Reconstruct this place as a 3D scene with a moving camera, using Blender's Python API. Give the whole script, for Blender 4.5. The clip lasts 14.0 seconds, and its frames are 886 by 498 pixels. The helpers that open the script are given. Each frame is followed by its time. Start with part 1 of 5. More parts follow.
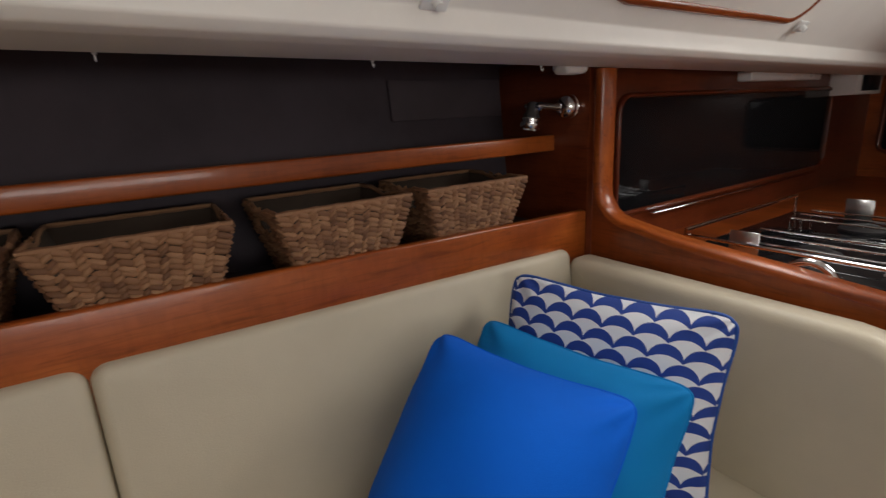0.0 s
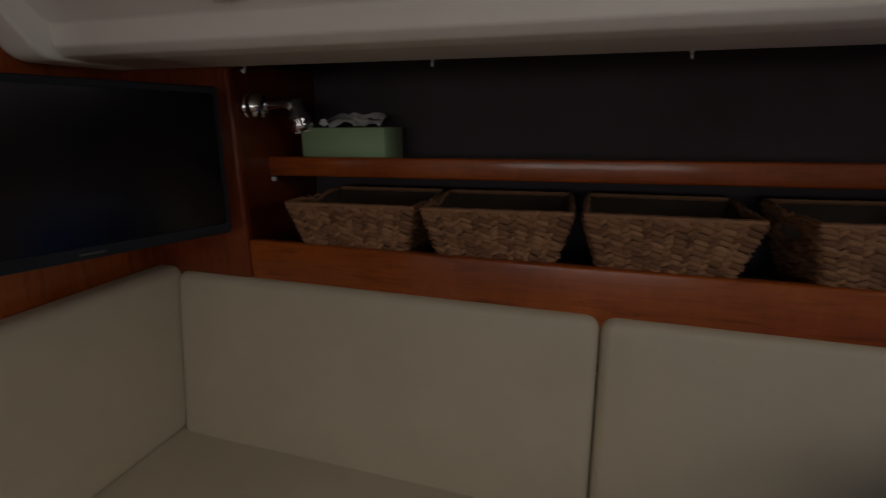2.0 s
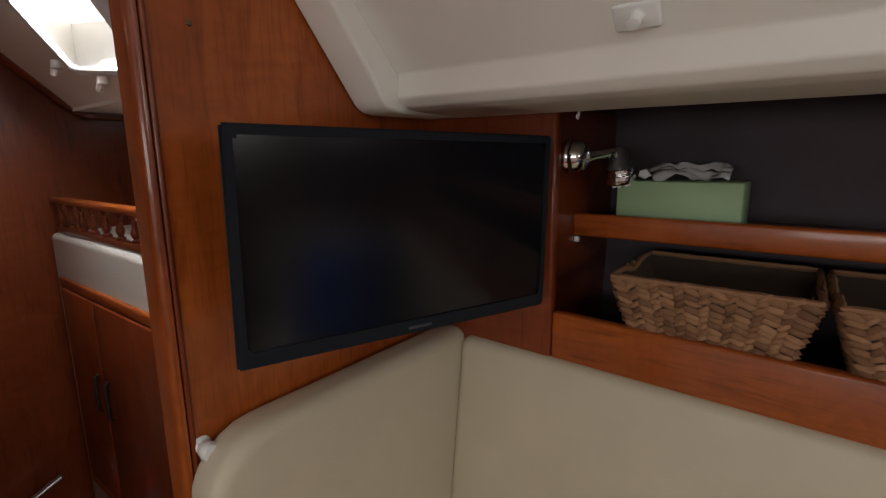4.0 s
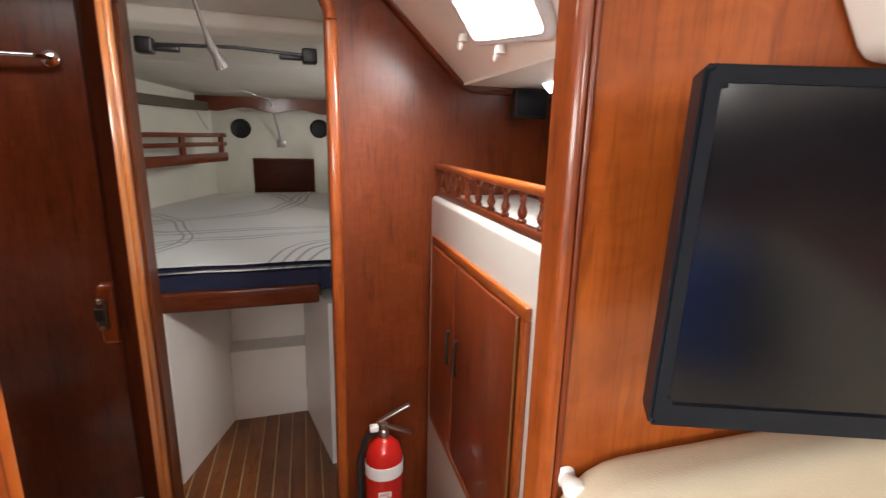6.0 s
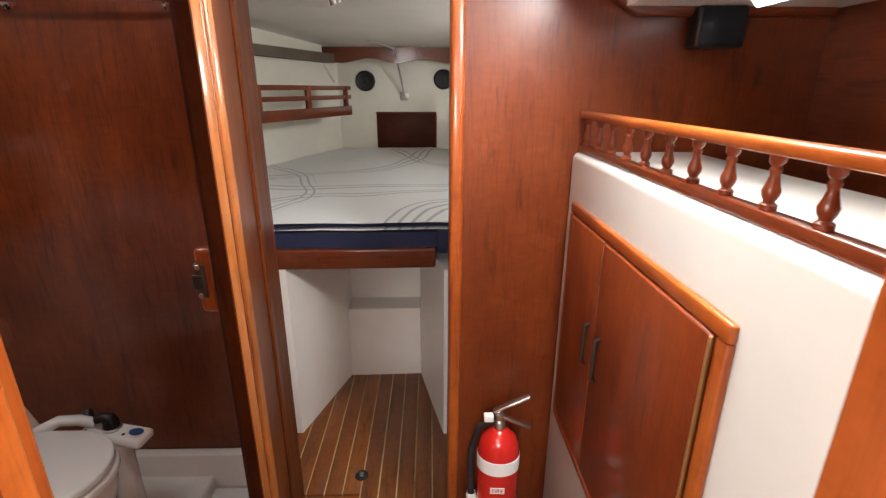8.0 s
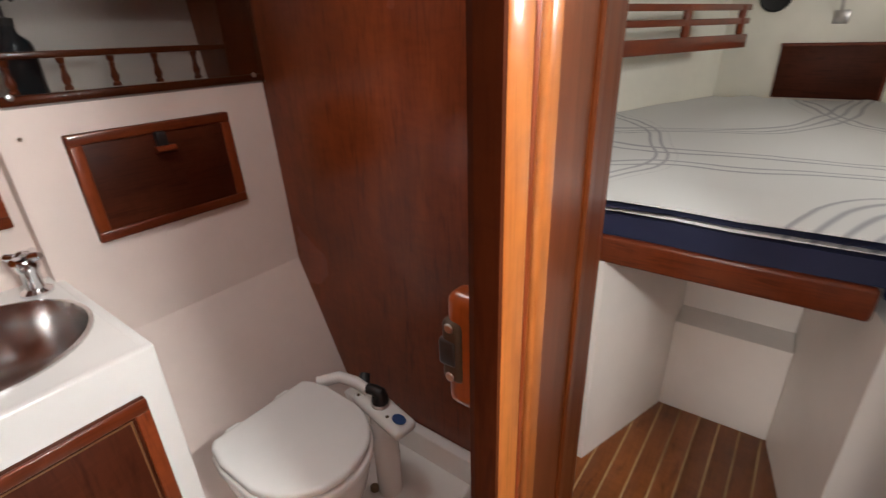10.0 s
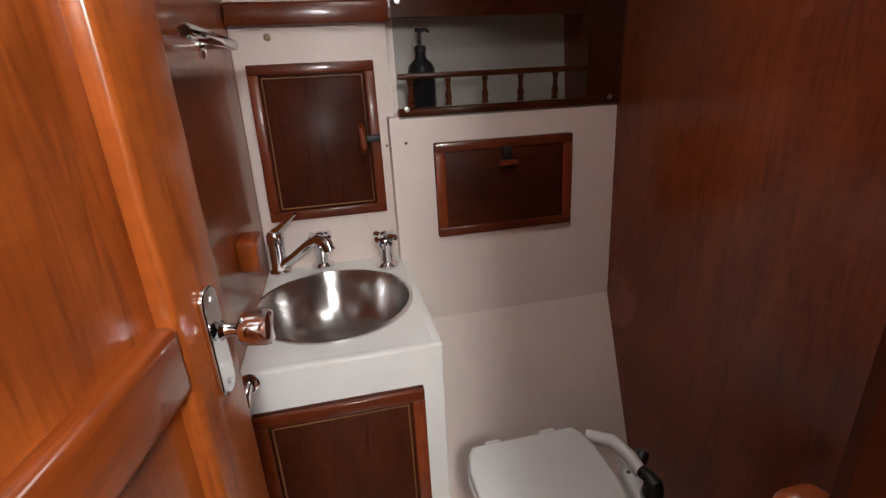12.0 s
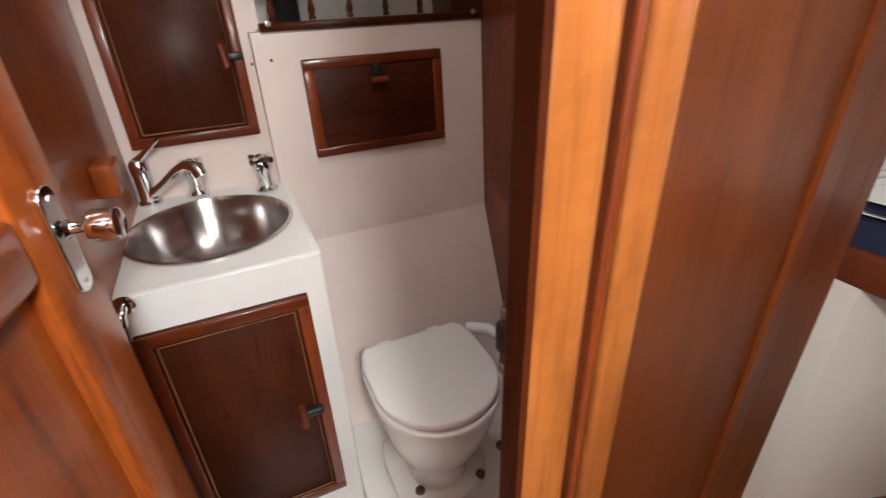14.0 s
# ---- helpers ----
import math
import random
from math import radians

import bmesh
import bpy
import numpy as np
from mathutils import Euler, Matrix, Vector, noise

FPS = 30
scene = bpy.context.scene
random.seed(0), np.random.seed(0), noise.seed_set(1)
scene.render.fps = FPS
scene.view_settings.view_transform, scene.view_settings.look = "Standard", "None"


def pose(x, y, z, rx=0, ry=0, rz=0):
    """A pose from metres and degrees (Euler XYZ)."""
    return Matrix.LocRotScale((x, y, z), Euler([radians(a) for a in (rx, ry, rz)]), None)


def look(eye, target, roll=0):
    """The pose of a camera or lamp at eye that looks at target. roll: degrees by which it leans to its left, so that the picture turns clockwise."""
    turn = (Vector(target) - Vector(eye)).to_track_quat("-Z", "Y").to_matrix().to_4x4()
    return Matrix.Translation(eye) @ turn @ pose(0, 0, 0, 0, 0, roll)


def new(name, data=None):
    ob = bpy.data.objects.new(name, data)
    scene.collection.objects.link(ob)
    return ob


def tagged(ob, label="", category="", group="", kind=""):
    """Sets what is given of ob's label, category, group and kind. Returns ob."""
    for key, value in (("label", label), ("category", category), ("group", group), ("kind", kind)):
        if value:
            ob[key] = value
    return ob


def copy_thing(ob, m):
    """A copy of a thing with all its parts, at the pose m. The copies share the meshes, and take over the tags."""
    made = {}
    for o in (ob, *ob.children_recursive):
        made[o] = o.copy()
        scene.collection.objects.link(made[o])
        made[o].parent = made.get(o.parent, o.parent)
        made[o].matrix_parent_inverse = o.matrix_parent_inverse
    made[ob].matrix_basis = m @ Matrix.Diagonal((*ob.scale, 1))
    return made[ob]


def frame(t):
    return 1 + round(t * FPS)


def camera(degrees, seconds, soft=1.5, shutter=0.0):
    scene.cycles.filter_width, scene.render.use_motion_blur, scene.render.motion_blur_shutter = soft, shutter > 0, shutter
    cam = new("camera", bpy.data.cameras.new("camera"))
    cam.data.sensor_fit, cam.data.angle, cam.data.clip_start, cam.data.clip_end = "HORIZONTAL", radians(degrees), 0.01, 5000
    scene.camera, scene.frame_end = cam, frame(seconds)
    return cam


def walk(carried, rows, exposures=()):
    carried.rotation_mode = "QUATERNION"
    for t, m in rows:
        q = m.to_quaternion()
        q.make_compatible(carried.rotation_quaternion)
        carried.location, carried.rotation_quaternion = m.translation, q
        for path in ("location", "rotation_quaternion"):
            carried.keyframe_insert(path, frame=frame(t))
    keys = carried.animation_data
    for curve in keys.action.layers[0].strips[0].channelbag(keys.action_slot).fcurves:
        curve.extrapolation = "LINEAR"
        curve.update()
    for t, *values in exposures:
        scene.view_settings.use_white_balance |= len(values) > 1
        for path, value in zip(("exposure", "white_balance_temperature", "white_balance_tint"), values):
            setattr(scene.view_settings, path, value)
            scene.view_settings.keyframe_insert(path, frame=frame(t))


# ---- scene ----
cam = camera(85.9, 14.0, soft=1.3, shutter=0.25)
PATH = [
    (0, (-0.007, -0.22, 1.446), (1.607, -1.272, 0.912), -3.2),
    (0.5, (0.005, -0.2, 1.477), (1.769, -0.939, 0.892), -1.6),
    (1, (0.02, -0.158, 1.48), (1.871, -0.539, 0.826), -0.3),
    (1.5, (-0.008, -0.129, 1.443), (1.913, -0.04, 0.894), -0.7),
    (2, (-0.013, -0.066, 1.458), (1.844, 0.46, 0.936), -0.6),
    (2.7, (-0.006, 0.069, 1.474), (1.66, 1.065, 0.994), -0.2),
    (4.8, (0.076, 0.341, 1.493), (1.463, 1.759, 1.237), 0.3),
    (5, (0.061, 0.364, 1.489), (1.32, 1.897, 1.239), 0.5),
    (5.5, (0.037, 0.425, 1.486), (0.965, 2.162, 1.135), 0.8),
    (6, (0.054, 0.461, 1.476), (0.596, 2.331, 1.016), 1.4),
    (6.5, (0.074, 0.476, 1.467), (0.304, 2.391, 0.938), 0.8),
    (7, (0.086, 0.518, 1.454), (0.156, 2.449, 0.937), 0.3),
    (7.2, (0.09, 0.544, 1.452), (0.164, 2.476, 0.941), 0.1),
    (9.3, (-0.056, 0.996, 1.391), (-0.361, 2.761, 0.502), -0.9),
    (9.5, (-0.083, 1.049, 1.376), (-0.652, 2.768, 0.528), -1.4),
    (10, (-0.122, 1.183, 1.39), (-1.231, 2.629, 0.565), -2.0),
    (10.5, (-0.152, 1.251, 1.411), (-1.674, 2.299, 0.645), -4.0),
    (11, (-0.173, 1.269, 1.411), (-1.942, 1.916, 0.741), -3.9),
    (11.5, (-0.186, 1.278, 1.4), (-2.016, 1.752, 0.748), -1.0),
    (12, (-0.196, 1.275, 1.392), (-2.027, 1.658, 0.682), -2.8),
    (12.5, (-0.178, 1.276, 1.378), (-1.94, 1.668, 0.517), -2.5),
    (13, (-0.157, 1.275, 1.369), (-1.871, 1.656, 0.412), -1.8),
    (13.5, (-0.135, 1.281, 1.366), (-1.827, 1.733, 0.401), -2.2),
    (14, (-0.096, 1.314, 1.362), (-1.704, 2.013, 0.4), -2.3),
]
EXPOSURES = [(0.0, -1.65), (0.6, -2.5), (1.1, -2.75), (1.5, -2.85), (2.0, -2.95), (2.7, -3.0), (4.8, -0.42), (7.2, 0.58), (9.3, 1.05), (10.5, 0.60), (11.5, 0.36), (12.0, 0.30), (12.5, 0.45), (13.0, 0.75), (13.5, 0.88), (14.0, 0.75)]
walk(cam, [(t, look(*p)) for t, *p in PATH], EXPOSURES)

# ---- light ----
world = bpy.data.worlds.new("sky")
scene.world = world
world.use_nodes = True
wn = world.node_tree
sky = wn.nodes.new("ShaderNodeTexSky")
sky.sky_type, sky.sun_disc = "NISHITA", False
sky.sun_elevation, sky.sun_rotation = radians(55), radians(150)
wn.nodes["Background"].inputs["Strength"].default_value = 0.12
wn.links.new(sky.outputs[0], wn.nodes["Background"].inputs[0])

sun = new("sun", bpy.data.lights.new("sun", "SUN"))
sun.data.energy, sun.data.angle, sun.data.color = 0.8, radians(12), (1.0, 0.96, 0.9)
sun.matrix_world = look((2, -4, 6), (0, 0, 0))


def daylight(name, m, sx, sy, watts, colour=(1.0, 0.985, 0.96)):
    """Sky light that falls in through one opening of the cabin."""
    lamp = bpy.data.lights.new(name, "AREA")
    lamp.shape, lamp.size, lamp.size_y, lamp.energy, lamp.color = "RECTANGLE", sx, sy, watts, colour
    ob = new(name, lamp)
    ob.matrix_world = m
    return ob


daylight("companionway_daylight", look((-0.29, -2.25, 1.97), (-0.2, -0.6, 0.7)), 0.62, 0.7, 38)
daylight("saloon_hatch_daylight", look((-0.29, -0.28, 1.98), (-0.29, -0.28, 0)), 0.5, 0.5, 6)
daylight("side_hatch_daylight", look((0.40, 1.34, 1.745), (-0.28, 1.27, 1.015)), 0.17, 0.26, 18)
daylight("cabin_portlight_daylight", look((0.82, 3.17, 1.61), (-0.5, 2.7, 0.9)), 0.42, 0.18, 5.0)
daylight("starboard_window_daylight", look((0.485, -1.347, 1.712), (-0.015, -1.347, 1.212)), 0.66, 0.2, 9)
daylight("passage_hatch_daylight", look((-0.05, 1.36, 1.965), (-0.05, 1.36, 0)), 0.24, 0.30, 1.7)
daylight("head_hatch_daylight", look((-0.747, 1.511, 1.90), (-0.75, 1.51, 0)), 0.27, 0.27, 2.0, (1.0, 0.96, 0.93))
daylight("port_window_daylight", look((-1.56, 0.0, 1.51), (0.2, 0.0, 1.45)), 1.45, 0.28, 26)


# ---- materials ----
def shader(name):
    mat = bpy.data.materials.new(name)
    mat.use_nodes = True
    nt = mat.node_tree
    return mat, nt, nt.nodes["Principled BSDF"]


def node(nt, kind, **values):
    n = nt.nodes.new(kind)
    for key, value in values.items():
        n.inputs[key].default_value = value
    return n


def ramp(nt, fac, stops):
    r = nt.nodes.new("ShaderNodeValToRGB")
    r.color_ramp.elements[0].position, r.color_ramp.elements[0].color = stops[0][0], (*stops[0][1], 1)
    r.color_ramp.elements[1].position, r.color_ramp.elements[1].color = stops[-1][0], (*stops[-1][1], 1)
    for pos, col in stops[1:-1]:
        r.color_ramp.elements.new(pos).color = (*col, 1)
    nt.links.new(fac, r.inputs[0])
    return r.outputs[0]


def coords(nt, scale, space="Object"):
    tc = nt.nodes.new("ShaderNodeTexCoord")
    mp = nt.nodes.new("ShaderNodeMapping")
    mp.inputs["Scale"].default_value = scale
    nt.links.new(tc.outputs[space], mp.inputs[0])
    return mp.outputs[0]


def bump(nt, bsdf, height, strength, distance):
    b = node(nt, "ShaderNodeBump", Strength=strength, Distance=distance)
    nt.links.new(height, b.inputs["Height"])
    nt.links.new(b.outputs[0], bsdf.inputs["Normal"])


def wood(name, axis, dark, mid, light, rough=0.34, coat=0.45, gloss=0.11, spec=0.3):
    """Varnished timber with the grain along one axis: broad figure, short flecks, fine pores and a slightly wavy coat."""
    mat, nt, bs = shader(name)
    tc = nt.nodes.new("ShaderNodeTexCoord")
    info = nt.nodes.new("ShaderNodeObjectInfo")
    shift = nt.nodes.new("ShaderNodeVectorMath")
    shift.operation = "MULTIPLY_ADD"
    shift.inputs[1].default_value = (7.3, 5.1, 9.7)
    nt.links.new(info.outputs["Random"], shift.inputs[0])
    nt.links.new(tc.outputs["Object"], shift.inputs[2])

    def field(across, along, **values):
        scale = [across] * 3
        scale["xyz".index(axis)] = along
        mp = nt.nodes.new("ShaderNodeMapping")
        mp.inputs["Scale"].default_value = scale
        nt.links.new(shift.outputs[0], mp.inputs[0])
        n = node(nt, "ShaderNodeTexNoise", Scale=1.0, **values)
        nt.links.new(mp.outputs[0], n.inputs[0])
        return n.outputs[0]

    def blend(kind, a, b, factor):
        m = nt.nodes.new("ShaderNodeMix")
        m.data_type, m.blend_type = "RGBA", kind
        m.inputs["Factor"].default_value = factor
        nt.links.new(a, m.inputs["A"])
        nt.links.new(b, m.inputs["B"])
        return m.outputs["Result"]

    broad = field(3.4, 1.0, Detail=2.5, Roughness=0.5, Distortion=1.6)
    grain = field(26.0, 2.6, Detail=5.0, Roughness=0.65, Distortion=0.7)
    cloud = field(3.0, 2.4, Detail=3.0, Roughness=0.5, Distortion=0.4)
    ripple = field(11.0, 26.0, Detail=3.0, Roughness=0.55, Distortion=1.8)
    fleck = field(46.0, 6.5, Detail=3.0, Roughness=0.6, Distortion=0.5)
    pores = field(190.0, 13.0, Detail=2.0, Roughness=0.5)
    half = nt.nodes.new("ShaderNodeMath")
    half.operation = "MULTIPLY"
    half.inputs[1].default_value = 0.70
    nt.links.new(broad, half.inputs[0])
    mix = nt.nodes.new("ShaderNodeMath")
    mix.operation = "MULTIPLY_ADD"
    mix.inputs[1].default_value = 0.27
    nt.links.new(grain, mix.inputs[0])
    nt.links.new(half.outputs[0], mix.inputs[2])
    col = ramp(nt, mix.outputs[0], [(0.26, dark), (0.5, mid), (0.74, light)])
    col = blend("MULTIPLY", col, ramp(nt, cloud, [(0.30, (0.70, 0.65, 0.60)), (0.70, (1.18, 1.20, 1.22))]), 1.0)
    col = blend("MULTIPLY", col, ramp(nt, ripple, [(0.30, (0.89, 0.87, 0.85)), (0.62, (1.05, 1.05, 1.05))]), 1.0)
    col = blend("MULTIPLY", col, ramp(nt, fleck, [(0.27, (0.42, 0.34, 0.30)), (0.44, (1, 1, 1))]), 0.7)
    col = blend("MULTIPLY", col, ramp(nt, pores, [(0.3, (0.60, 0.58, 0.56)), (0.5, (1, 1, 1))]), 0.5)
    nt.links.new(col, bs.inputs["Base Color"])
    bs.inputs["Roughness"].default_value = rough
    bs.inputs["Coat Weight"].default_value = coat
    nt.links.new(ramp(nt, cloud, [(0.35, (gloss * 0.7,) * 3), (0.7, (gloss * 1.6,) * 3)]), bs.inputs["Coat Roughness"])
    bs.inputs["Specular IOR Level"].default_value = spec
    bump(nt, bs, pores, 0.10, 0.001)
    wave = node(nt, "ShaderNodeBump", Strength=0.10, Distance=0.004)
    nt.links.new(field(22.0, 9.0, Detail=2.0, Roughness=0.5), wave.inputs["Height"])
    nt.links.new(wave.outputs[0], bs.inputs["Coat Normal"])
    return mat


def painted(name, colour, rough=0.4, fine=120.0, relief=0.05, stain=0.06, coat=0.0, metal=0.0):
    """A plain coloured surface with faint mottling and fine relief."""
    mat, nt, bs = shader(name)
    big = node(nt, "ShaderNodeTexNoise", Scale=4.0, Detail=4.0, Roughness=0.6)
    nt.links.new(coords(nt, (1, 1, 1)), big.inputs[0])
    small = node(nt, "ShaderNodeTexNoise", Scale=fine, Detail=2.0, Roughness=0.5)
    nt.links.new(coords(nt, (1, 1, 1)), small.inputs[0])
    low = tuple(c * (1 - stain) for c in colour)
    high = tuple(min(1.0, c * (1 + stain)) for c in colour)
    nt.links.new(ramp(nt, big.outputs[0], [(0.35, low), (0.65, high)]), bs.inputs["Base Color"])
    bs.inputs["Roughness"].default_value = rough
    bs.inputs["Coat Weight"].default_value = coat
    bs.inputs["Metallic"].default_value = metal
    bump(nt, bs, small.outputs[0], relief, 0.002)
    return mat


TEAK_D, TEAK_M, TEAK_L = (0.17, 0.031, 0.006), (0.33, 0.073, 0.012), (0.45, 0.119, 0.021)
teak_z = wood("teak_upright", "z", TEAK_D, TEAK_M, TEAK_L)
teak_y = wood("teak_lengthwise", "y", TEAK_D, TEAK_M, TEAK_L)
teak_x = wood("teak_crosswise", "x", TEAK_D, TEAK_M, TEAK_L)
trim_x = wood("light_trim_crosswise", "x", (0.205, 0.039, 0.007), (0.37, 0.085, 0.0145), (0.50, 0.136, 0.026), 0.28, 0.5)
trim_z = wood("light_trim_upright", "z", (0.205, 0.039, 0.007), (0.37, 0.085, 0.0145), (0.50, 0.136, 0.026), 0.28, 0.4)
# teak of the door stop, toned down for the shade on that face
stop_z = wood("shaded_stop_upright", "z", (0.030, 0.006, 0.0018), (0.050, 0.0105, 0.003), (0.075, 0.017, 0.0048), 0.6, 0.0, 0.2, 0.05)
pale_z = wood("pale_jamb_upright", "z", (0.15, 0.040, 0.009), (0.31, 0.100, 0.022), (0.45, 0.165, 0.039), 0.3, 0.5)
red_z = wood("red_teak_upright", "z", (0.125, 0.020, 0.005), (0.19, 0.036, 0.009), (0.25, 0.054, 0.013), 0.36, 0.25)
forward_z = wood("forward_bulkhead_teak", "z", (0.108, 0.0185, 0.0042), (0.140, 0.0272, 0.0060), (0.175, 0.038, 0.0083), 0.38, 0.13, 0.22)
brown_z = wood("brown_teak_upright", "z", (0.108, 0.018, 0.0042), (0.172, 0.034, 0.008), (0.24, 0.055, 0.013), 0.34, 0.45, 0.18)
dark_z = wood("dark_teak_upright", "z", (0.042, 0.009, 0.004), (0.068, 0.0155, 0.0065), (0.10, 0.025, 0.010), 0.45, 0.06, 0.3, 0.12)
dark_x = wood("dark_teak_crosswise", "x", (0.042, 0.009, 0.004), (0.068, 0.0155, 0.0065), (0.10, 0.025, 0.010), 0.45, 0.06, 0.3, 0.12)
red_y = wood("red_teak_lengthwise", "y", (0.10, 0.018, 0.006), (0.15, 0.030, 0.009), (0.20, 0.045, 0.013), 0.3, 0.4)
red_x = wood("red_teak_crosswise", "x", (0.10, 0.018, 0.006), (0.15, 0.030, 0.009), (0.20, 0.045, 0.013), 0.3, 0.4)
sole_y = wood("sole_teak", "y", (0.16, 0.048, 0.012), (0.235, 0.075, 0.020), (0.31, 0.105, 0.032), 0.4, 0.2)
holly = wood("holly_strip", "y", (0.50, 0.33, 0.15), (0.56, 0.38, 0.18), (0.62, 0.44, 0.23), 0.4, 0.2)
liner = painted("cream_liner", (0.83, 0.795, 0.735), 0.45, 90, 0.06, 0.03)
gelcoat = painted("white_gelcoat", (0.80, 0.79, 0.765), 0.28, 60, 0.03, 0.03, 0.2)
# white gelcoat darkened in colour to offset the strong light on the locker
locker_white = painted("dimmed_white_gelcoat", (0.57, 0.55, 0.51), 0.28, 60, 0.03, 0.04, 0.2)
laminate = painted("white_laminate", (0.80, 0.742, 0.69), 0.35, 200, 0.05, 0.03)
head_lining = painted("pinkish_white_lining", (0.80, 0.685, 0.63), 0.38, 200, 0.05, 0.04)
cabin_cream = painted("cream_cabin_lining", (0.78, 0.755, 0.655), 0.38, 200, 0.05, 0.04)
amber_z = wood("amber_panel_upright", "z", (0.058, 0.0115, 0.0025), (0.098, 0.022, 0.0048), (0.145, 0.036, 0.008), 0.4, 0.06, 0.2, 0.15)
vinyl = painted("cream_vinyl", (0.55, 0.485, 0.36), 0.48, 420, 0.22, 0.05)
_nt, _bs = vinyl.node_tree, vinyl.node_tree.nodes["Principled BSDF"]
_sag = node(_nt, "ShaderNodeTexNoise", Scale=7.0, Detail=3.0, Roughness=0.45)
_nt.links.new(coords(_nt, (1, 1, 1)), _sag.inputs[0])
_b2 = node(_nt, "ShaderNodeBump", Strength=0.14, Distance=0.02)
_nt.links.new(_sag.outputs[0], _b2.inputs["Height"])
_nt.links.new(_b2.outputs[0], [n for n in _nt.nodes if n.bl_idname == "ShaderNodeBump" and n != _b2][0].inputs["Normal"])
hull_dark = painted("dark_hull_lining", (0.055, 0.041, 0.049), 0.75, 60, 0.25, 0.2)
tv_plastic = painted("grey_black_plastic", (0.009, 0.0115, 0.016), 0.38, 300, 0.05, 0.05)
tv_plastic.node_tree.nodes["Principled BSDF"].inputs["Specular IOR Level"].default_value = 0.22
black = painted("black_plastic", (0.012, 0.012, 0.013), 0.4, 200, 0.05, 0.1)
chrome = painted("chrome", (0.78, 0.78, 0.79), 0.1, 20, 0.01, 0.02, 0, 1.0)
steel = painted("brushed_steel", (0.58, 0.57, 0.56), 0.29, 160, 0.06, 0.05, 0, 1.0)
basin_steel = painted("spun_steel", (0.62, 0.61, 0.60), 0.22, 160, 0.03, 0.05, 0, 1.0)
_nt, _bs = basin_steel.node_tree, basin_steel.node_tree.nodes["Principled BSDF"]
_tan = _nt.nodes.new("ShaderNodeTangent")
_tan.direction_type, _tan.axis = "RADIAL", "Z"
_nt.links.new(_tan.outputs[0], _bs.inputs["Tangent"])
_bs.inputs["Anisotropic"].default_value = 0.8
_bs.inputs["Anisotropic Rotation"].default_value = 0.25
bronze = painted("old_bronze", (0.16, 0.11, 0.07), 0.4, 60, 0.2, 0.3, 0, 0.8)
china = painted("white_china", (0.82, 0.81, 0.79), 0.12, 10, 0.01, 0.02, 0.4)
white_plastic = painted("white_plastic", (0.80, 0.80, 0.78), 0.25, 30, 0.02, 0.02)
ext_red = painted("red_enamel", (0.52, 0.016, 0.012), 0.2, 20, 0.01, 0.05, 0.5)
green_card = painted("pale_green_card", (0.33, 0.47, 0.27), 0.6, 90, 0.04, 0.05)
tissue_white = painted("tissue_paper", (0.8, 0.8, 0.8), 0.8, 160, 0.2, 0.03)
blue_cloth = painted("royal_blue_cloth", (0.002, 0.135, 0.74), 0.75, 700, 0.3, 0.06)
teal_cloth = painted("teal_blue_cloth", (0.003, 0.205, 0.53), 0.75, 700, 0.3, 0.06)
navy_cloth = painted("navy_cloth", (0.012, 0.016, 0.05), 0.8, 500, 0.25, 0.1)
for cloth in (blue_cloth, teal_cloth):
    cloth.node_tree.nodes["Principled BSDF"].inputs["Specular IOR Level"].default_value = 0.15
rubber = painted("black_rubber", (0.015, 0.015, 0.016), 0.6, 80, 0.1, 0.1)
sky_pane = shader("bright_overcast_pane")
sky_pane[2].inputs["Emission Color"].default_value = (0.96, 0.98, 1.0, 1)
sky_pane[2].inputs["Emission Strength"].default_value = 4.0
sky_pane = sky_pane[0]

screen, _nt, _bs = shader("tv_screen")
_bs.inputs["Base Color"].default_value = (0.006, 0.006, 0.008, 1)
_bs.inputs["Roughness"].default_value = 0.16
_bs.inputs["Specular IOR Level"].default_value = 0.45
smoked, _nt, _bs = shader("smoked_acrylic")
_bs.inputs["Base Color"].default_value = (0.008, 0.008, 0.009, 1)
_bs.inputs["Specular IOR Level"].default_value = 0.22
_bs.inputs["Roughness"].default_value = 0.06


tinted, _nt, _bs = shader("tinted_acrylic")
_clear = _nt.nodes.new("ShaderNodeBsdfTransparent")
_clear.inputs[0].default_value = (0.72, 0.75, 0.75, 1)
_shine = _nt.nodes.new("ShaderNodeBsdfGlossy")
_shine.inputs["Roughness"].default_value = 0.07
_fres = _nt.nodes.new("ShaderNodeFresnel")
_pick = _nt.nodes.new("ShaderNodeMixShader")
_nt.links.new(_fres.outputs[0], _pick.inputs[0])
_nt.links.new(_clear.outputs[0], _pick.inputs[1])
_nt.links.new(_shine.outputs[0], _pick.inputs[2])
_nt.links.new(_pick.outputs[0], _nt.nodes["Material Output"].inputs["Surface"])


# ---- building helpers ----
def part(name, bm, material, parent=None, label=""):
    me = bpy.data.meshes.new(name)
    bm.to_mesh(me)
    bm.free()
    me.materials.append(material)
    ob = new(name, me)
    if parent:
        ob.parent = parent
    if label:
        ob["label"] = label
    return ob


def shade(bm, angle=None):
    for f in bm.faces:
        f.smooth = True
    if angle:
        for e in bm.edges:
            e.smooth = e.calc_face_angle(0.0) < radians(angle)
    return bm


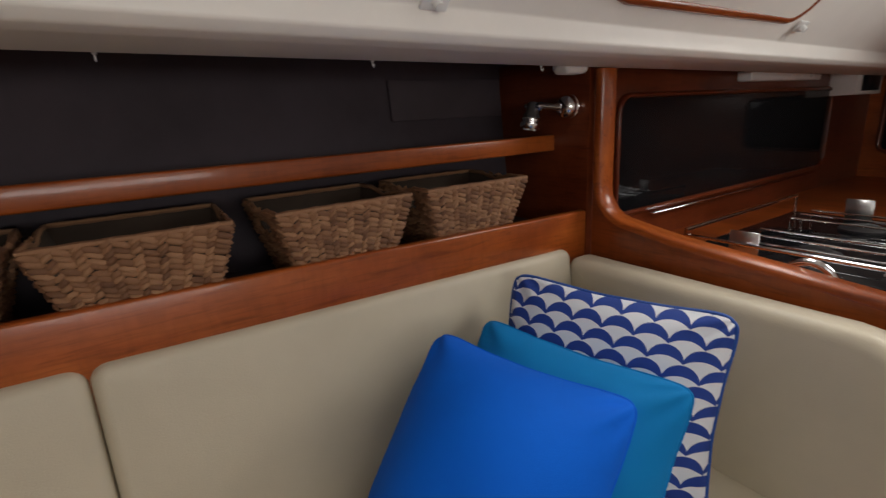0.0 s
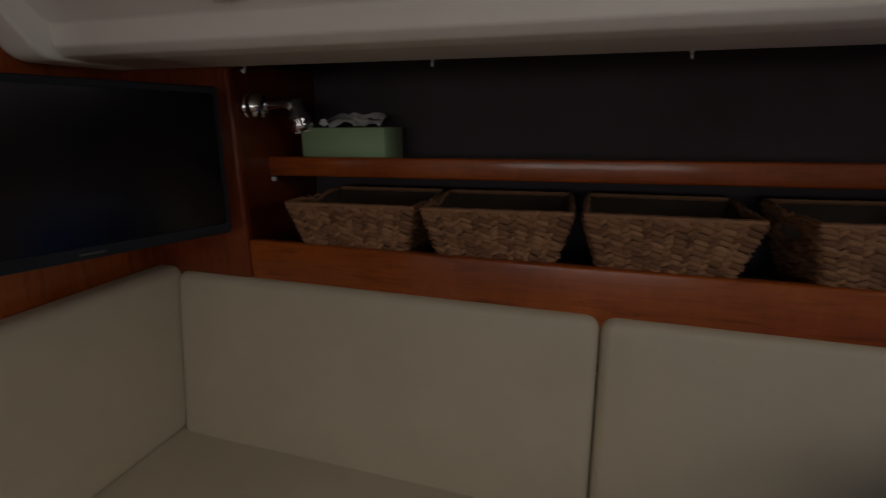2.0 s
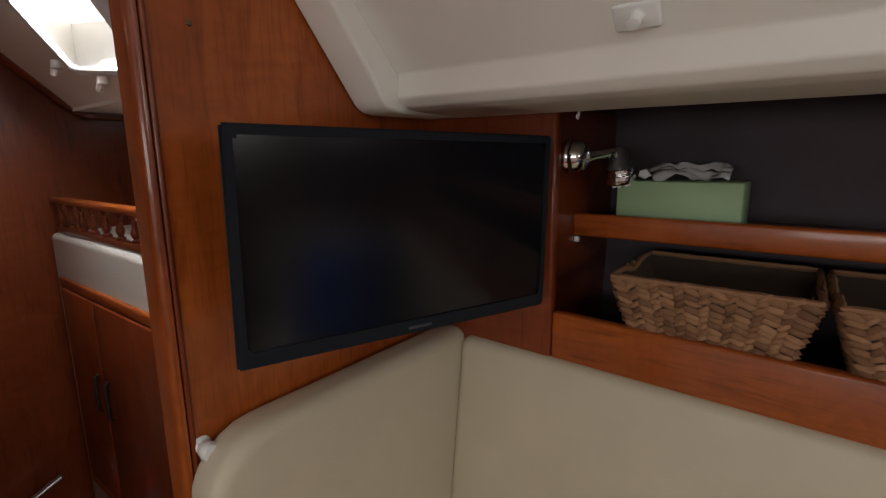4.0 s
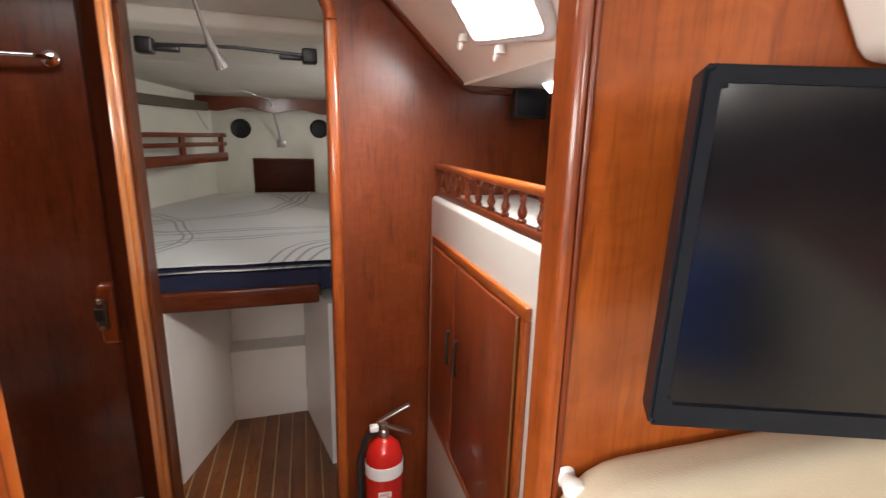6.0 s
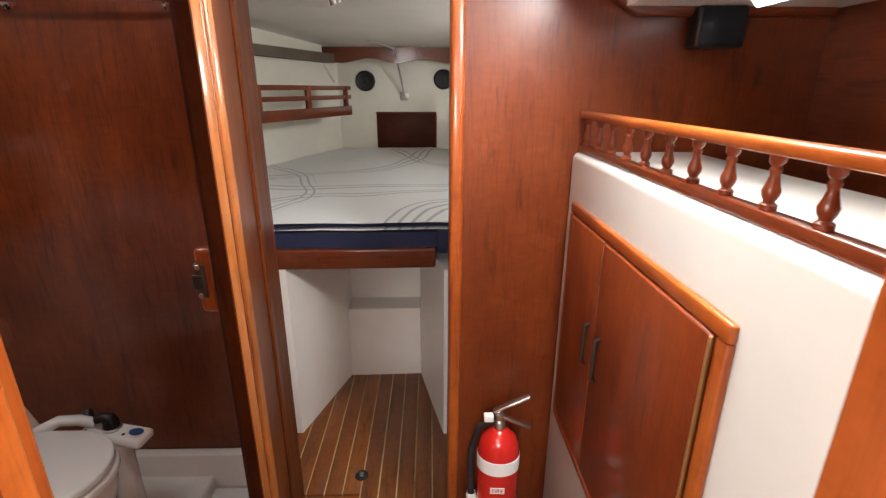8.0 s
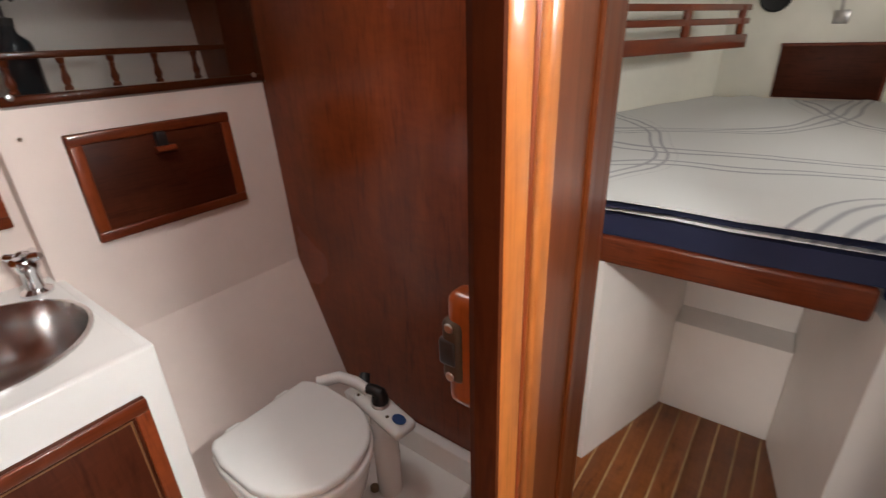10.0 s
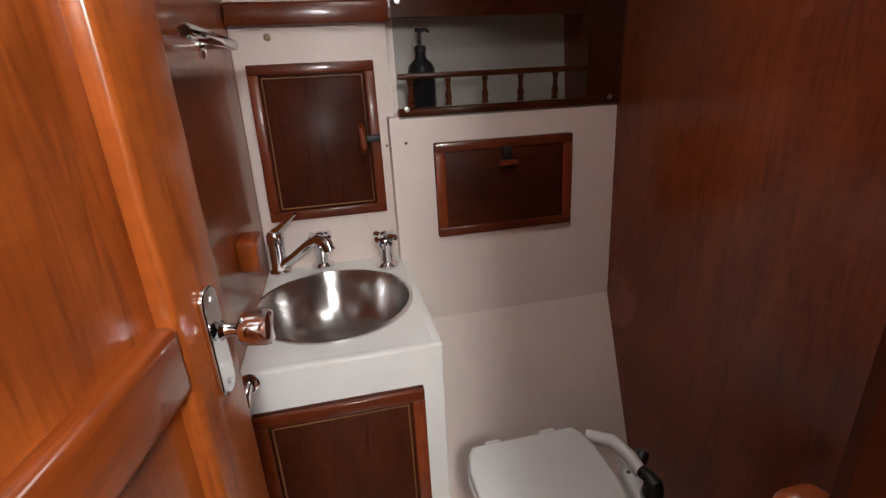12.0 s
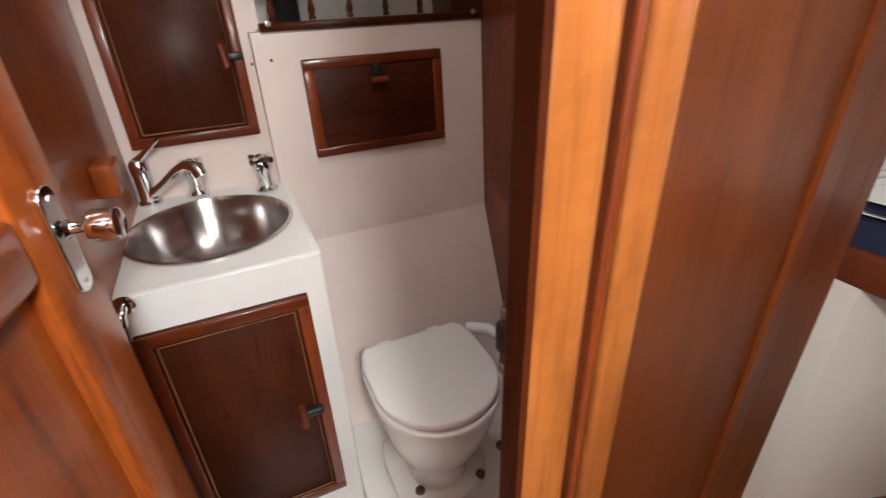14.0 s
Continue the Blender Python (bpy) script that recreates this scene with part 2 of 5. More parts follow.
def box(x0, x1, y0, y1, z0, z1, r=0.0, seg=2, bm=None):
    bm2 = bmesh.new()
    bmesh.ops.create_cube(bm2, size=1.0)
    bmesh.ops.scale(bm2, vec=(x1 - x0, y1 - y0, z1 - z0), verts=bm2.verts)
    bmesh.ops.translate(bm2, vec=((x0 + x1) / 2, (y0 + y1) / 2, (z0 + z1) / 2), verts=bm2.verts)
    if r > 0:
        bmesh.ops.bevel(bm2, geom=bm2.edges[:], offset=r, segments=seg, profile=0.5, affect="EDGES", clamp_overlap=True)
        shade(bm2, 50 if seg < 3 else 60)
    return join(bm, bm2) if bm else bm2


def join(bm, other):
    me = bpy.data.meshes.new("tmp")
    other.to_mesh(me)
    other.free()
    bm.from_mesh(me)
    bpy.data.meshes.remove(me)
    return bm


def prism(pts, axis, a, b, r=0.0, seg=2):
    """Extrudes a polygon of 2D points along one axis from a to b; the points are given in the order of the two other axes."""
    bm = bmesh.new()
    put = {"x": lambda p, q: (q, p[0], p[1]), "y": lambda p, q: (p[0], q, p[1]), "z": lambda p, q: (p[0], p[1], q)}[axis]
    lo = [bm.verts.new(put(p, a)) for p in pts]
    hi = [bm.verts.new(put(p, b)) for p in pts]
    n = len(pts)
    bm.faces.new(lo)
    bm.faces.new(hi[::-1])
    for i in range(n):
        bm.faces.new((lo[i], hi[i], hi[(i + 1) % n], lo[(i + 1) % n]))
    bmesh.ops.recalc_face_normals(bm, faces=bm.faces)
    if r > 0:
        bmesh.ops.bevel(bm, geom=bm.edges[:], offset=r, segments=seg, profile=0.5, affect="EDGES", clamp_overlap=True)
        shade(bm, 50)
    return bm


def tube(pts, r, sides=12, bm=None, caps=True):
    bm = bm or bmesh.new()
    pts = [Vector(p) for p in pts]
    rings, ref = [], Vector((0.13, 0.31, 0.94))
    for i, p in enumerate(pts):
        d = (pts[min(i + 1, len(pts) - 1)] - pts[max(i - 1, 0)]).normalized()
        u = d.cross(ref).normalized()
        v = d.cross(u)
        rr = r[i] if isinstance(r, (list, tuple)) else r
        rings.append([bm.verts.new(p + (u * math.cos(k * math.tau / sides) + v * math.sin(k * math.tau / sides)) * rr) for k in range(sides)])
    for a, b in zip(rings, rings[1:]):
        for k in range(sides):
            bm.faces.new((a[k], a[(k + 1) % sides], b[(k + 1) % sides], b[k]))
    if caps:
        bm.faces.new(rings[0][::-1])
        bm.faces.new(rings[-1])
    bmesh.ops.recalc_face_normals(bm, faces=bm.faces)
    return shade(bm, 45)


def lathe(profile, m=Matrix(), sides=24, bm=None):
    """Turns a profile of (radius, height) about the z axis of m."""
    bm = bm or bmesh.new()
    rings = []
    for r, h in profile:
        if r < 1e-5:
            rings.append([bm.verts.new(m @ Vector((0, 0, h)))])
        else:
            rings.append([bm.verts.new(m @ Vector((r * math.cos(k * math.tau / sides), r * math.sin(k * math.tau / sides), h))) for k in range(sides)])
    for a, b in zip(rings, rings[1:]):
        for k in range(sides):
            j = (k + 1) % sides
            if len(a) == 1 and len(b) > 1:
                bm.faces.new((a[0], b[j], b[k]))
            elif len(b) == 1 and len(a) > 1:
                bm.faces.new((a[k], a[j], b[0]))
            elif len(a) > 1:
                bm.faces.new((a[k], a[j], b[j], b[k]))
    bmesh.ops.recalc_face_normals(bm, faces=bm.faces)
    return shade(bm, 40)


def sheer(bm, k):
    """Follows the sheer line of the hull: everything rises slightly towards the bow."""
    for v in bm.verts:
        v.co.z += k * v.co.y
    return bm


def turned(bm, m):
    bm.transform(m)
    return bm


def thing(name, label, category, at=(0, 0, 0), group="", kind=""):
    ob = new(name)
    ob.location = at
    ob.empty_display_size = 0.05
    return tagged(ob, label, category, group, kind)


def solid(name, bm, material, label="", category="", group="", kind=""):
    return tagged(part(name, bm, material), label, category, group, kind)


def structure(name, bm, material, label=""):
    return solid(name, bm, material, label, "", "", "structure")


def arc(cx, cy, r, a0, a1, n=8):
    return [(cx + r * math.cos(radians(a0 + (a1 - a0) * i / n)), cy + r * math.sin(radians(a0 + (a1 - a0) * i / n))) for i in range(n + 1)]

# ---- structure: saloon ----
BH = 0.775          # aft face of the main bulkhead, in the saloon's own axes
PB = 0.889          # forward face of the main bulkhead
FB = 1.85           # aft face of the forward bulkhead
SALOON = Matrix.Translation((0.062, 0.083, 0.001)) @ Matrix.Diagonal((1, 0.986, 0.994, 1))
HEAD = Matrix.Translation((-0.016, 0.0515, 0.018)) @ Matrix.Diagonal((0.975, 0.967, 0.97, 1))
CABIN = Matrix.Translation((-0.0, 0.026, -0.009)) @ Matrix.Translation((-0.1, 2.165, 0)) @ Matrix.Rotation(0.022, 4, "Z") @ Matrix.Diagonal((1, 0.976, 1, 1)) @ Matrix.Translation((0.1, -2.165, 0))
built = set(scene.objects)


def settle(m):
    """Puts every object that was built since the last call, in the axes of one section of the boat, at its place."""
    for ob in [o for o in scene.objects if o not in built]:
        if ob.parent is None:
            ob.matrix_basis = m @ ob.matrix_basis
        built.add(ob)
CEIL = 1.99


def liner_profile(step):
    return [(0.80, 1.575), (0.745, 1.566), (0.73, 1.562), (0.60, 1.564), (0.572, 1.568), (0.557, 1.581), (0.546 + step, 1.605 + step), (0.17 + step, 1.981 + step),
            (0.17 + step, 2.10), (1.25, 2.10), (1.25, 1.70), (0.80, 1.70)]


RIM = [(0.80, 1.575), (0.745, 1.566), (0.73, 1.562), (0.60, 1.560), (0.562, 1.560), (0.546, 1.563), (0.533, 1.572), (0.519, 1.590), (0.416, 1.722),
       (0.17, 1.985), (0.17, 2.10), (1.25, 2.10), (1.25, 1.70), (0.80, 1.70)]
structure("ceiling_liner_starboard", sheer(prism(liner_profile(0.012), "y", -3.6, 0.70, 0.004), 0.010), liner, "cream moulded headliner along the cabin side")
structure("ceiling_liner_rim", sheer(prism(RIM, "y", 0.70, BH - 0.002, 0.009, 4), 0.010), liner, "cream moulded rim of the headliner at the bulkhead")
structure("ceiling_liner_lip", box(0.738, 0.80, -1.302, -1.222, 1.536, 1.578, 0.018, 5), liner, "cream moulded lip at the end of the headliner band")
# deckhead with the saloon hatch and the companionway open in it
bm = box(-1.55, 0.24, -0.08, BH, CEIL, CEIL + 0.06)
box(-1.55, -0.62, -0.62, -0.08, CEIL, CEIL + 0.06, bm=bm)
box(-0.08, 0.24, -0.62, -0.08, CEIL, CEIL + 0.06, bm=bm)
box(-1.55, 0.24, -1.95, -0.62, CEIL, CEIL + 0.06, bm=bm)
box(-1.55, -0.68, -2.70, -1.95, CEIL, CEIL + 0.06, bm=bm)
box(-0.02, 0.24, -2.70, -1.95, CEIL, CEIL + 0.06, bm=bm)
box(-1.55, 0.24, -3.6, -2.70, CEIL, CEIL + 0.06, bm=bm)
structure("ceiling", bm, liner, "cream deckhead of the saloon")
structure("wall_aft", box(-1.55, 1.3, -3.66, -3.6, -0.05, 2.1), teak_x, "teak bulkhead aft")
bm = box(-1.61, -1.55, -3.6, 0.9, -0.05, 1.36)
box(-1.61, -1.55, -3.6, 0.9, 1.66, 2.1, bm=bm)
box(-1.61, -1.55, -3.6, -0.85, 1.36, 1.66, bm=bm)
box(-1.61, -1.55, 0.70, 0.9, 1.36, 1.66, bm=bm)
structure("wall_port", bm, laminate, "cream side of the cabin with its long window")
structure("wall_starboard", prism([(1.02, 0.9), (1.10, 1.72), (1.16, 1.72), (1.08, 0.9)], "y", -3.6, BH), hull_dark, "dark hull lining behind the open shelves")
bm = prism([(0.233, -0.02), (1.25, -0.02), (1.25, 2.08), (0.20, 2.08), (0.233, 1.99)], "y", BH, BH + 0.04)
structure("bulkhead_main_starboard", bm, teak_z, "varnished teak bulkhead beside the settee")
ob = thing("bulkhead_post", "rounded varnished teak post at the bulkhead end", "post", kind="structure")
part("post", shade(prism([(0.219, 0.815), (0.219, 0.787), (0.2200, 0.7805), (0.2225, 0.7755), (0.2265, 0.773), (0.2300, 0.773), (0.2320, 0.776), (0.2320, 0.815)], "z", -0.012, 1.99), 50), teak_z, ob)
part("bead", tube([(0.2355, 0.7745, 0), (0.2355, 0.7745, 1.98)], 0.0036, 10), red_z, ob)
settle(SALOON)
ob = thing("bulkhead_post", "broad varnished teak post beside the head door", "post", kind="structure")
part("post", shade(prism([(-0.262, 0.905), (-0.259, 0.902), (-0.241, 0.9015), (-0.2365, 0.903), (-0.2345, 0.907), (-0.2345, 0.912), (-0.2375, 0.914), (-0.2375, 0.918), (-0.234, 0.920), (-0.232, 0.924), (-0.232, 0.945), (-0.262, 0.945)], "z", -0.012, 1.99), 50), teak_z, ob)
part("jamb", box(-0.272, -0.2445, 0.955, 0.997, -0.012, 1.99, 0.010, 4), trim_z, ob)
part("groove", box(-0.262, -0.2385, 0.94, 0.96, -0.012, 1.99), red_z, ob)
part("bead", tube([(-0.2365, 0.916, -0.01), (-0.2365, 0.916, 1.98)], 0.0034, 8), red_z, ob)
structure("bulkhead_main_port", box(-1.55, -0.263, 0.91, 0.95, -0.02, 2.08), laminate, "white laminate bulkhead")

# ---- structure: passage ----
bm = prism([(0.15, -0.02), (1.25, -0.02), (1.25, 2.1), (0.15, 2.1)], "y", FB, FB + 0.03)
structure("bulkhead_forward_starboard", bm, forward_z, "red-brown varnished teak bulkhead")
arch = [(0.15, 1.6), (0.15, 2.1), (-0.37, 2.1), (-0.37, 1.77)] + [(-p[0] - 0.265, p[1]) for p in arc(0.0, 1.77, 0.095, 0, 90, 6)] + arc(0.021, 1.77, 0.095, 90, 0, 6) + [(0.116, 1.6)]
structure("bulkhead_arch", prism(arch, "y", FB - 0.002, FB + 0.028), forward_z, "arched teak top of the cabin doorway")
ob = thing("door_trim", "rounded teak trim round the forward cabin doorway", "trim", (0, FB, 0), kind="structure")
part("jamb_strip", box(0.116, 0.150, -0.016, 0.05, -0.012, 1.77, 0.010, 3), teak_z, ob)
top = [(-0.265 - 0.105 * math.cos(radians(a)), 0.0, 1.77 + 0.105 * math.sin(radians(a))) for a in range(10, 91, 16)] + \
      [(0.028 + 0.105 * math.sin(radians(a)), 0.0, 1.77 + 0.105 * math.cos(radians(a))) for a in range(10, 91, 16)] + [(0.133, 0, 1.77)]
part("head_strip", tube(top, 0.016, 10), teak_x, ob)
# slanting wall between passage and head, with its door frame
structure("wall_head_inner", prism([(-0.275, 1.527), (-0.324, 1.69), (-0.392, 1.935), (-0.395, 2.032), (-0.45, 2.03), (-0.36, 1.69), (-0.305, 1.527)], "z", -0.02, 2.1), amber_z, "red-brown varnished teak wall between passage and head")
structure("jamb_cabin", prism([(-0.367, 1.860), (-0.3635, 1.866), (-0.382, 1.938), (-0.402, 2.075), (-0.412, 2.08), (-0.43, 2.06), (-0.41, 1.95), (-0.386, 1.860)], "z", -0.012, 1.9), amber_z, "teak jamb of the cabin doorway")
ob = thing("door_frame", "light varnished double door frame of the head", "door frame", kind="structure")
# strip over the jamb's aft face; shade is put into its dark colour
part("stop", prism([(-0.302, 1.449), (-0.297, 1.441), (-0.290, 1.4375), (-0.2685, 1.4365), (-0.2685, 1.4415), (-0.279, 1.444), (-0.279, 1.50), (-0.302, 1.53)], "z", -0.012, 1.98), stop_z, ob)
part("jamb", box(-0.290, -0.2695, 1.439, 1.4825, -0.012, 1.98, 0.008, 4), pale_z, ob)
part("jamb", box(-0.290, -0.2715, 1.5005, 1.528, -0.012, 1.98, 0.006, 4), pale_z, ob)
part("flank", box(-0.290, -0.2755, 1.4925, 1.5000, -0.012, 1.98, 0.003, 2), brown_z, ob, "dark rounded flank")
part("groove", box(-0.292, -0.281, 1.476, 1.4922, -0.012, 1.98), hull_dark, ob)
structure("door_head_panel", box(-0.305, -0.275, 0.985, 1.55, 1.88, 2.1), red_z, "teak panel over the head door")
slope = lambda x: 1.756 - 0.94 * (x - 0.364)
HATCH = [(0.312, 1.44), (0.437, 1.535), (0.472, 1.235), (0.340, 1.14)]


def slab(quad, up):
    """A four-sided plate with its thickness along up."""
    bm = bmesh.new()
    lo = [bm.verts.new(p) for p in quad]
    hi = [bm.verts.new(Vector(p) + Vector(up)) for p in quad]
    bm.faces.new(lo)
    bm.faces.new(hi[::-1])
    for i in range(4):
        bm.faces.new((lo[i], hi[i], hi[(i + 1) % 4], lo[(i + 1) % 4]))
    bmesh.ops.recalc_face_normals(bm, faces=bm.faces)
    return bm


on = lambda x, y: (x, y, slope(x))
rim = [on(*p) for p in HATCH]
out = [on(0.12, FB), on(0.506, FB), on(0.506, PB), on(0.12, PB)]
bm = slab((out[0], out[1], rim[1], rim[0]), (0, 0, 0.09))
for i, j in ((1, 2), (2, 3), (3, 0)):
    join(bm, slab((out[i], out[j], rim[j], rim[i]), (0, 0, 0.09)))
join(bm, box(0.50, 1.25, PB, FB, 1.620, 1.75))
bmesh.ops.remove_doubles(bm, verts=bm.verts[:], dist=0.0005)
structure("ceiling_passage_side", bm, liner, "cream sloping deckhead over the passage locker")
bm = box(-0.42, 0.14, BH, 1.20, 1.95, 2.1)
box(-0.42, 0.14, 1.52, FB, 1.95, 2.1, bm=bm)
box(-0.42, -0.18, 1.20, 1.52, 1.95, 2.1, bm=bm)
box(0.08, 0.14, 1.20, 1.52, 1.95, 2.1, bm=bm)
structure("ceiling_passage", bm, liner, "cream deckhead of the passage")
structure("wall_locker_outboard", box(0.98, 1.02, PB, FB, 1.2, 1.7), red_y, "dark teak lining at the back of the locker top")
structure("ceiling_edge_trim", tube([(0.165, FB - 0.012, slope(0.165)), (0.49, FB - 0.012, slope(0.49)), (0.53, FB - 0.012, 1.616), (0.97, FB - 0.012, 1.616)], 0.015, 10), red_x, "teak beading under the deckhead")

# ---- structure: floor of teak planks with holly strips ----
floor = structure("floor", box(-1.55, 1.1, -3.6, 3.0, -0.06, -0.012), sole_y, "teak cabin sole with pale holly strips")

built.update(scene.objects)
# ---- structure: head ----
structure("bulkhead_head_forward", box(-1.75, -0.40, 2.03, 2.06, -0.02, 2.1), brown_z, "dark varnished teak bulkhead behind the toilet")
structure("bulkhead_head_aft", box(-1.75, -0.30, 1.02, 1.048, -0.02, 2.1), teak_z, "varnished teak bulkhead beside the basin")
hull = [(-1.40, 1.306), (-1.372, 0.745), (-1.215, 0.36), (-1.08, 0.02), (-1.08, -0.02), (-1.45, -0.02), (-1.45, 1.306)]
structure("wall_head_hull", prism(hull, "y", 1.40, 2.03), head_lining, "white lining of the hull behind the toilet")
structure("wall_head_cabinet", prism([(-1.43, 0.90), (-1.478, 1.60), (-1.56, 1.60), (-1.56, 0.90)], "y", 1.048, 1.42, 0.003), head_lining, "white panel over the basin")
structure("wall_niche_back", prism([(-1.53, 1.29), (-1.57, 1.62), (-1.62, 1.62), (-1.62, 1.29)], "y", 1.42, 2.03), head_lining, "white back of the recessed shelf")
structure("niche_shelf", box(-1.56, -1.40, 1.42, 2.03, 1.285, 1.3065), head_lining, "white bottom of the recessed shelf")
prof_head = [(-0.90, 1.887), (-1.25, 1.86), (-1.36, 1.62), (-1.48, 1.585), (-1.75, 1.585), (-1.75, 2.1), (-0.90, 2.1)]
bm = prism(prof_head, "y", 1.048, 2.03, 0.004)
join(bm, prism([(-0.30, 1.93), (-0.60, 1.91), (-0.60, 2.1), (-0.30, 2.1)], "y", 1.048, 2.03))
join(bm, box(-0.90, -0.60, 1.048, 1.36, 1.90, 2.1))
join(bm, box(-0.90, -0.60, 1.66, 2.03, 1.90, 2.1))
structure("ceiling_head", bm, liner, "cream moulded deckhead of the head")
structure("floor_head", prism([(-1.2, 1.048), (-0.315, 1.048), (-0.315, 1.50), (-0.345, 1.63), (-0.43, 1.98), (-0.44, 2.03), (-1.2, 2.03)], "z", -0.012, 0.10), gelcoat, "white moulded floor of the head")

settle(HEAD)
# ---- structure: forward cabin ----
structure("wall_cabin_forward", prism([(-0.75, 0.6), (0.62, 0.6), (0.62, 2.0), (-0.75, 2.0)], "y", 4.148, 4.20), cabin_cream, "cream end wall of the forward cabin")


def side_wall(xa, xb, d, spans):
    """Straight hull side from (xa, 2.17) to (xb, 4.16), as panels (from, to, bottom, top) along it."""
    bm = bmesh.new()
    at = lambda f: (xa + (xb - xa) * f, 2.17 + 1.99 * f)
    for f0, f1, z0, z1 in spans:
        (ax, ay), (bx, by) = at(f0), at(f1)
        join(bm, prism([(ax, ay), (bx, by), (bx + d, by), (ax + d, ay)], "z", z0, z1))
    return bm


structure("wall_cabin_port", side_wall(-1.62, -0.50, -0.04, [(0, 1, 0, 2)]), cabin_cream, "cream hull side of the forward cabin")
structure("wall_cabin_starboard", side_wall(1.50, 0.38, 0.04, [(0, 1, 0, 1.5), (0, 1, 1.72, 2), (0, 0.38, 1.5, 1.72), (0.64, 1, 1.5, 1.72)]), cabin_cream, "cream hull side of the forward cabin with a portlight")
bm = prism([(1.86, 1.88), (2.6, 1.86), (4.2, 1.70), (4.2, 2.0), (1.86, 2.0)], "x", -1.65, 1.55)
structure("wall_cabin_aft", box(-1.65, -0.425, 2.045, 2.075, 0, 2.0), cabin_cream, "cream aft wall of the forward cabin")
structure("wall_cabin_aft_starboard", box(0.16, 1.55, 1.862, 1.89, 0, 2.0), cabin_cream, "cream aft wall of the forward cabin")
structure("ceiling_cabin", bm, liner, "cream deckhead of the forward cabin")

structure("ceiling_cabin_hatch_step", prism([(2.32, 1.80), (3.02, 1.79), (3.06, 1.80), (3.06, 1.86), (2.28, 1.87), (2.28, 1.82)], "x", -0.62, 0.48, 0.01, 3), liner, "cream moulded surround below the cabin hatch")
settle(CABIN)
# sky above the open hatches
bm = bmesh.new()
bmesh.ops.create_grid(bm, x_segments=1, y_segments=1, size=0.34)
ob = structure("backdrop_side_hatch", bm, sky_pane, "bright sky above the side hatch")
ob.matrix_world = pose(0.45, 1.34, 1.83, 0, 43.5, 0)
built.add(ob)


# ---- things: saloon ----
def soft_slab(outline, depth, r, axis, at, bulge=0.01, rows=3):
    """A cushion cut to an outline, rounded over r at its rim; the outline's plane stands across the axis."""
    n = len(outline)
    cx, cy = sum(p[0] for p in outline) / n, sum(p[1] for p in outline) / n
    norm = []
    for i in range(n):
        a, b = outline[i - 1], outline[(i + 1) % n]
        t = Vector((b[0] - a[0], b[1] - a[1])).normalized()
        norm.append(Vector((t.y, -t.x)))
    area = sum(outline[i - 1][0] * outline[i][1] - outline[i][0] * outline[i - 1][1] for i in range(n))
    sign = 1 if area > 0 else -1
    put = {"x": lambda p, q: (at + q, p[0], p[1]), "y": lambda p, q: (p[0], at + q, p[1]), "z": lambda p, q: (p[0], p[1], at + q)}[axis]
    bm = bmesh.new()
    rings = []
    for k in range(7):
        a = radians(90 * k / 6)
        ins, dep = r * (1 - math.sin(a)), depth / 2 - r + r * math.cos(a)
        rings.append((ins, dep))
    full = rings + [(i, -d) for i, d in rings[::-1]]
    loops = []
    for ins, dep in full:
        loops.append([bm.verts.new(put((outline[i][0] - sign * norm[i].x * ins, outline[i][1] - sign * norm[i].y * ins), dep)) for i in range(n)])
    for a, b in zip(loops, loops[1:]):
        for i in range(n):
            j = (i + 1) % n
            bm.faces.new((a[i], a[j], b[j], b[i]))
    for loop, dep in ((loops[0], depth / 2), (loops[-1], -depth / 2)):
        prev = loop
        for k in range(1, rows + 1):
            f = 1 - k / (rows + 1)
            h = dep + math.copysign(bulge * (1 - f * f), dep)
            cur = [bm.verts.new(put((cx + (outline[i][0] - cx) * f * 0.97, cy + (outline[i][1] - cy) * f * 0.97), h)) for i in range(n)]
            for i in range(n):
                j = (i + 1) % n
                bm.faces.new((prev[i], prev[j], cur[j], cur[i]))
            prev = cur
        bm.faces.new(prev)
    bmesh.ops.recalc_face_normals(bm, faces=bm.faces)
    return shade(bm)


def rounded(x0, x1, y0, y1, rs, n=6):
    """Outline of a rectangle with four corner radii, from the lower left one anticlockwise; long sides are subdivided."""
    a, b, c, d = rs
    pts = arc(x0 + a, y0 + a, a, 180, 270, n) + arc(x1 - b, y0 + b, b, 270, 360, n) + arc(x1 - c, y1 - c, c, 0, 90, n) + arc(x0 + d, y1 - d, d, 90, 180, n)
    out = []
    for i, p in enumerate(pts):
        q = pts[(i + 1) % len(pts)]
        out.append(p)
        m = int(math.dist(p, q) / 0.09)
        out += [(p[0] + (q[0] - p[0]) * k / (m + 1), p[1] + (q[1] - p[1]) * k / (m + 1)) for k in range(1, m + 1)]
    return out


SEAT = 0.783
bm = soft_slab(rounded(0.10, 0.79, -1.26, 0.74, (0.03,) * 4), 0.11, 0.022, "z", SEAT - 0.060 - 0.023, 0.006)
solid("settee_seat_cushion", sheer(bm, 0.033), vinyl, "cream vinyl settee seat cushion on the settee base", "cushion")
structure("settee_base", box(0.14, 1.05, -1.33, BH, -0.012, SEAT - 0.178), teak_y, "teak base of the settee")


def back_cushion(y0, y1, label):
    bm = soft_slab(rounded(y0, y1, -0.085, 0.363, (0.02, 0.02, 0.026, 0.026)), 0.085, 0.020, "x", 0.0, 0.008)
    bm.transform(pose(0.7225, 0, SEAT - 0.012, 0, 7.5, 0))
    solid("settee_back_cushion", sheer(bm, 0.020), vinyl, label, "cushion", "settee back cushions")


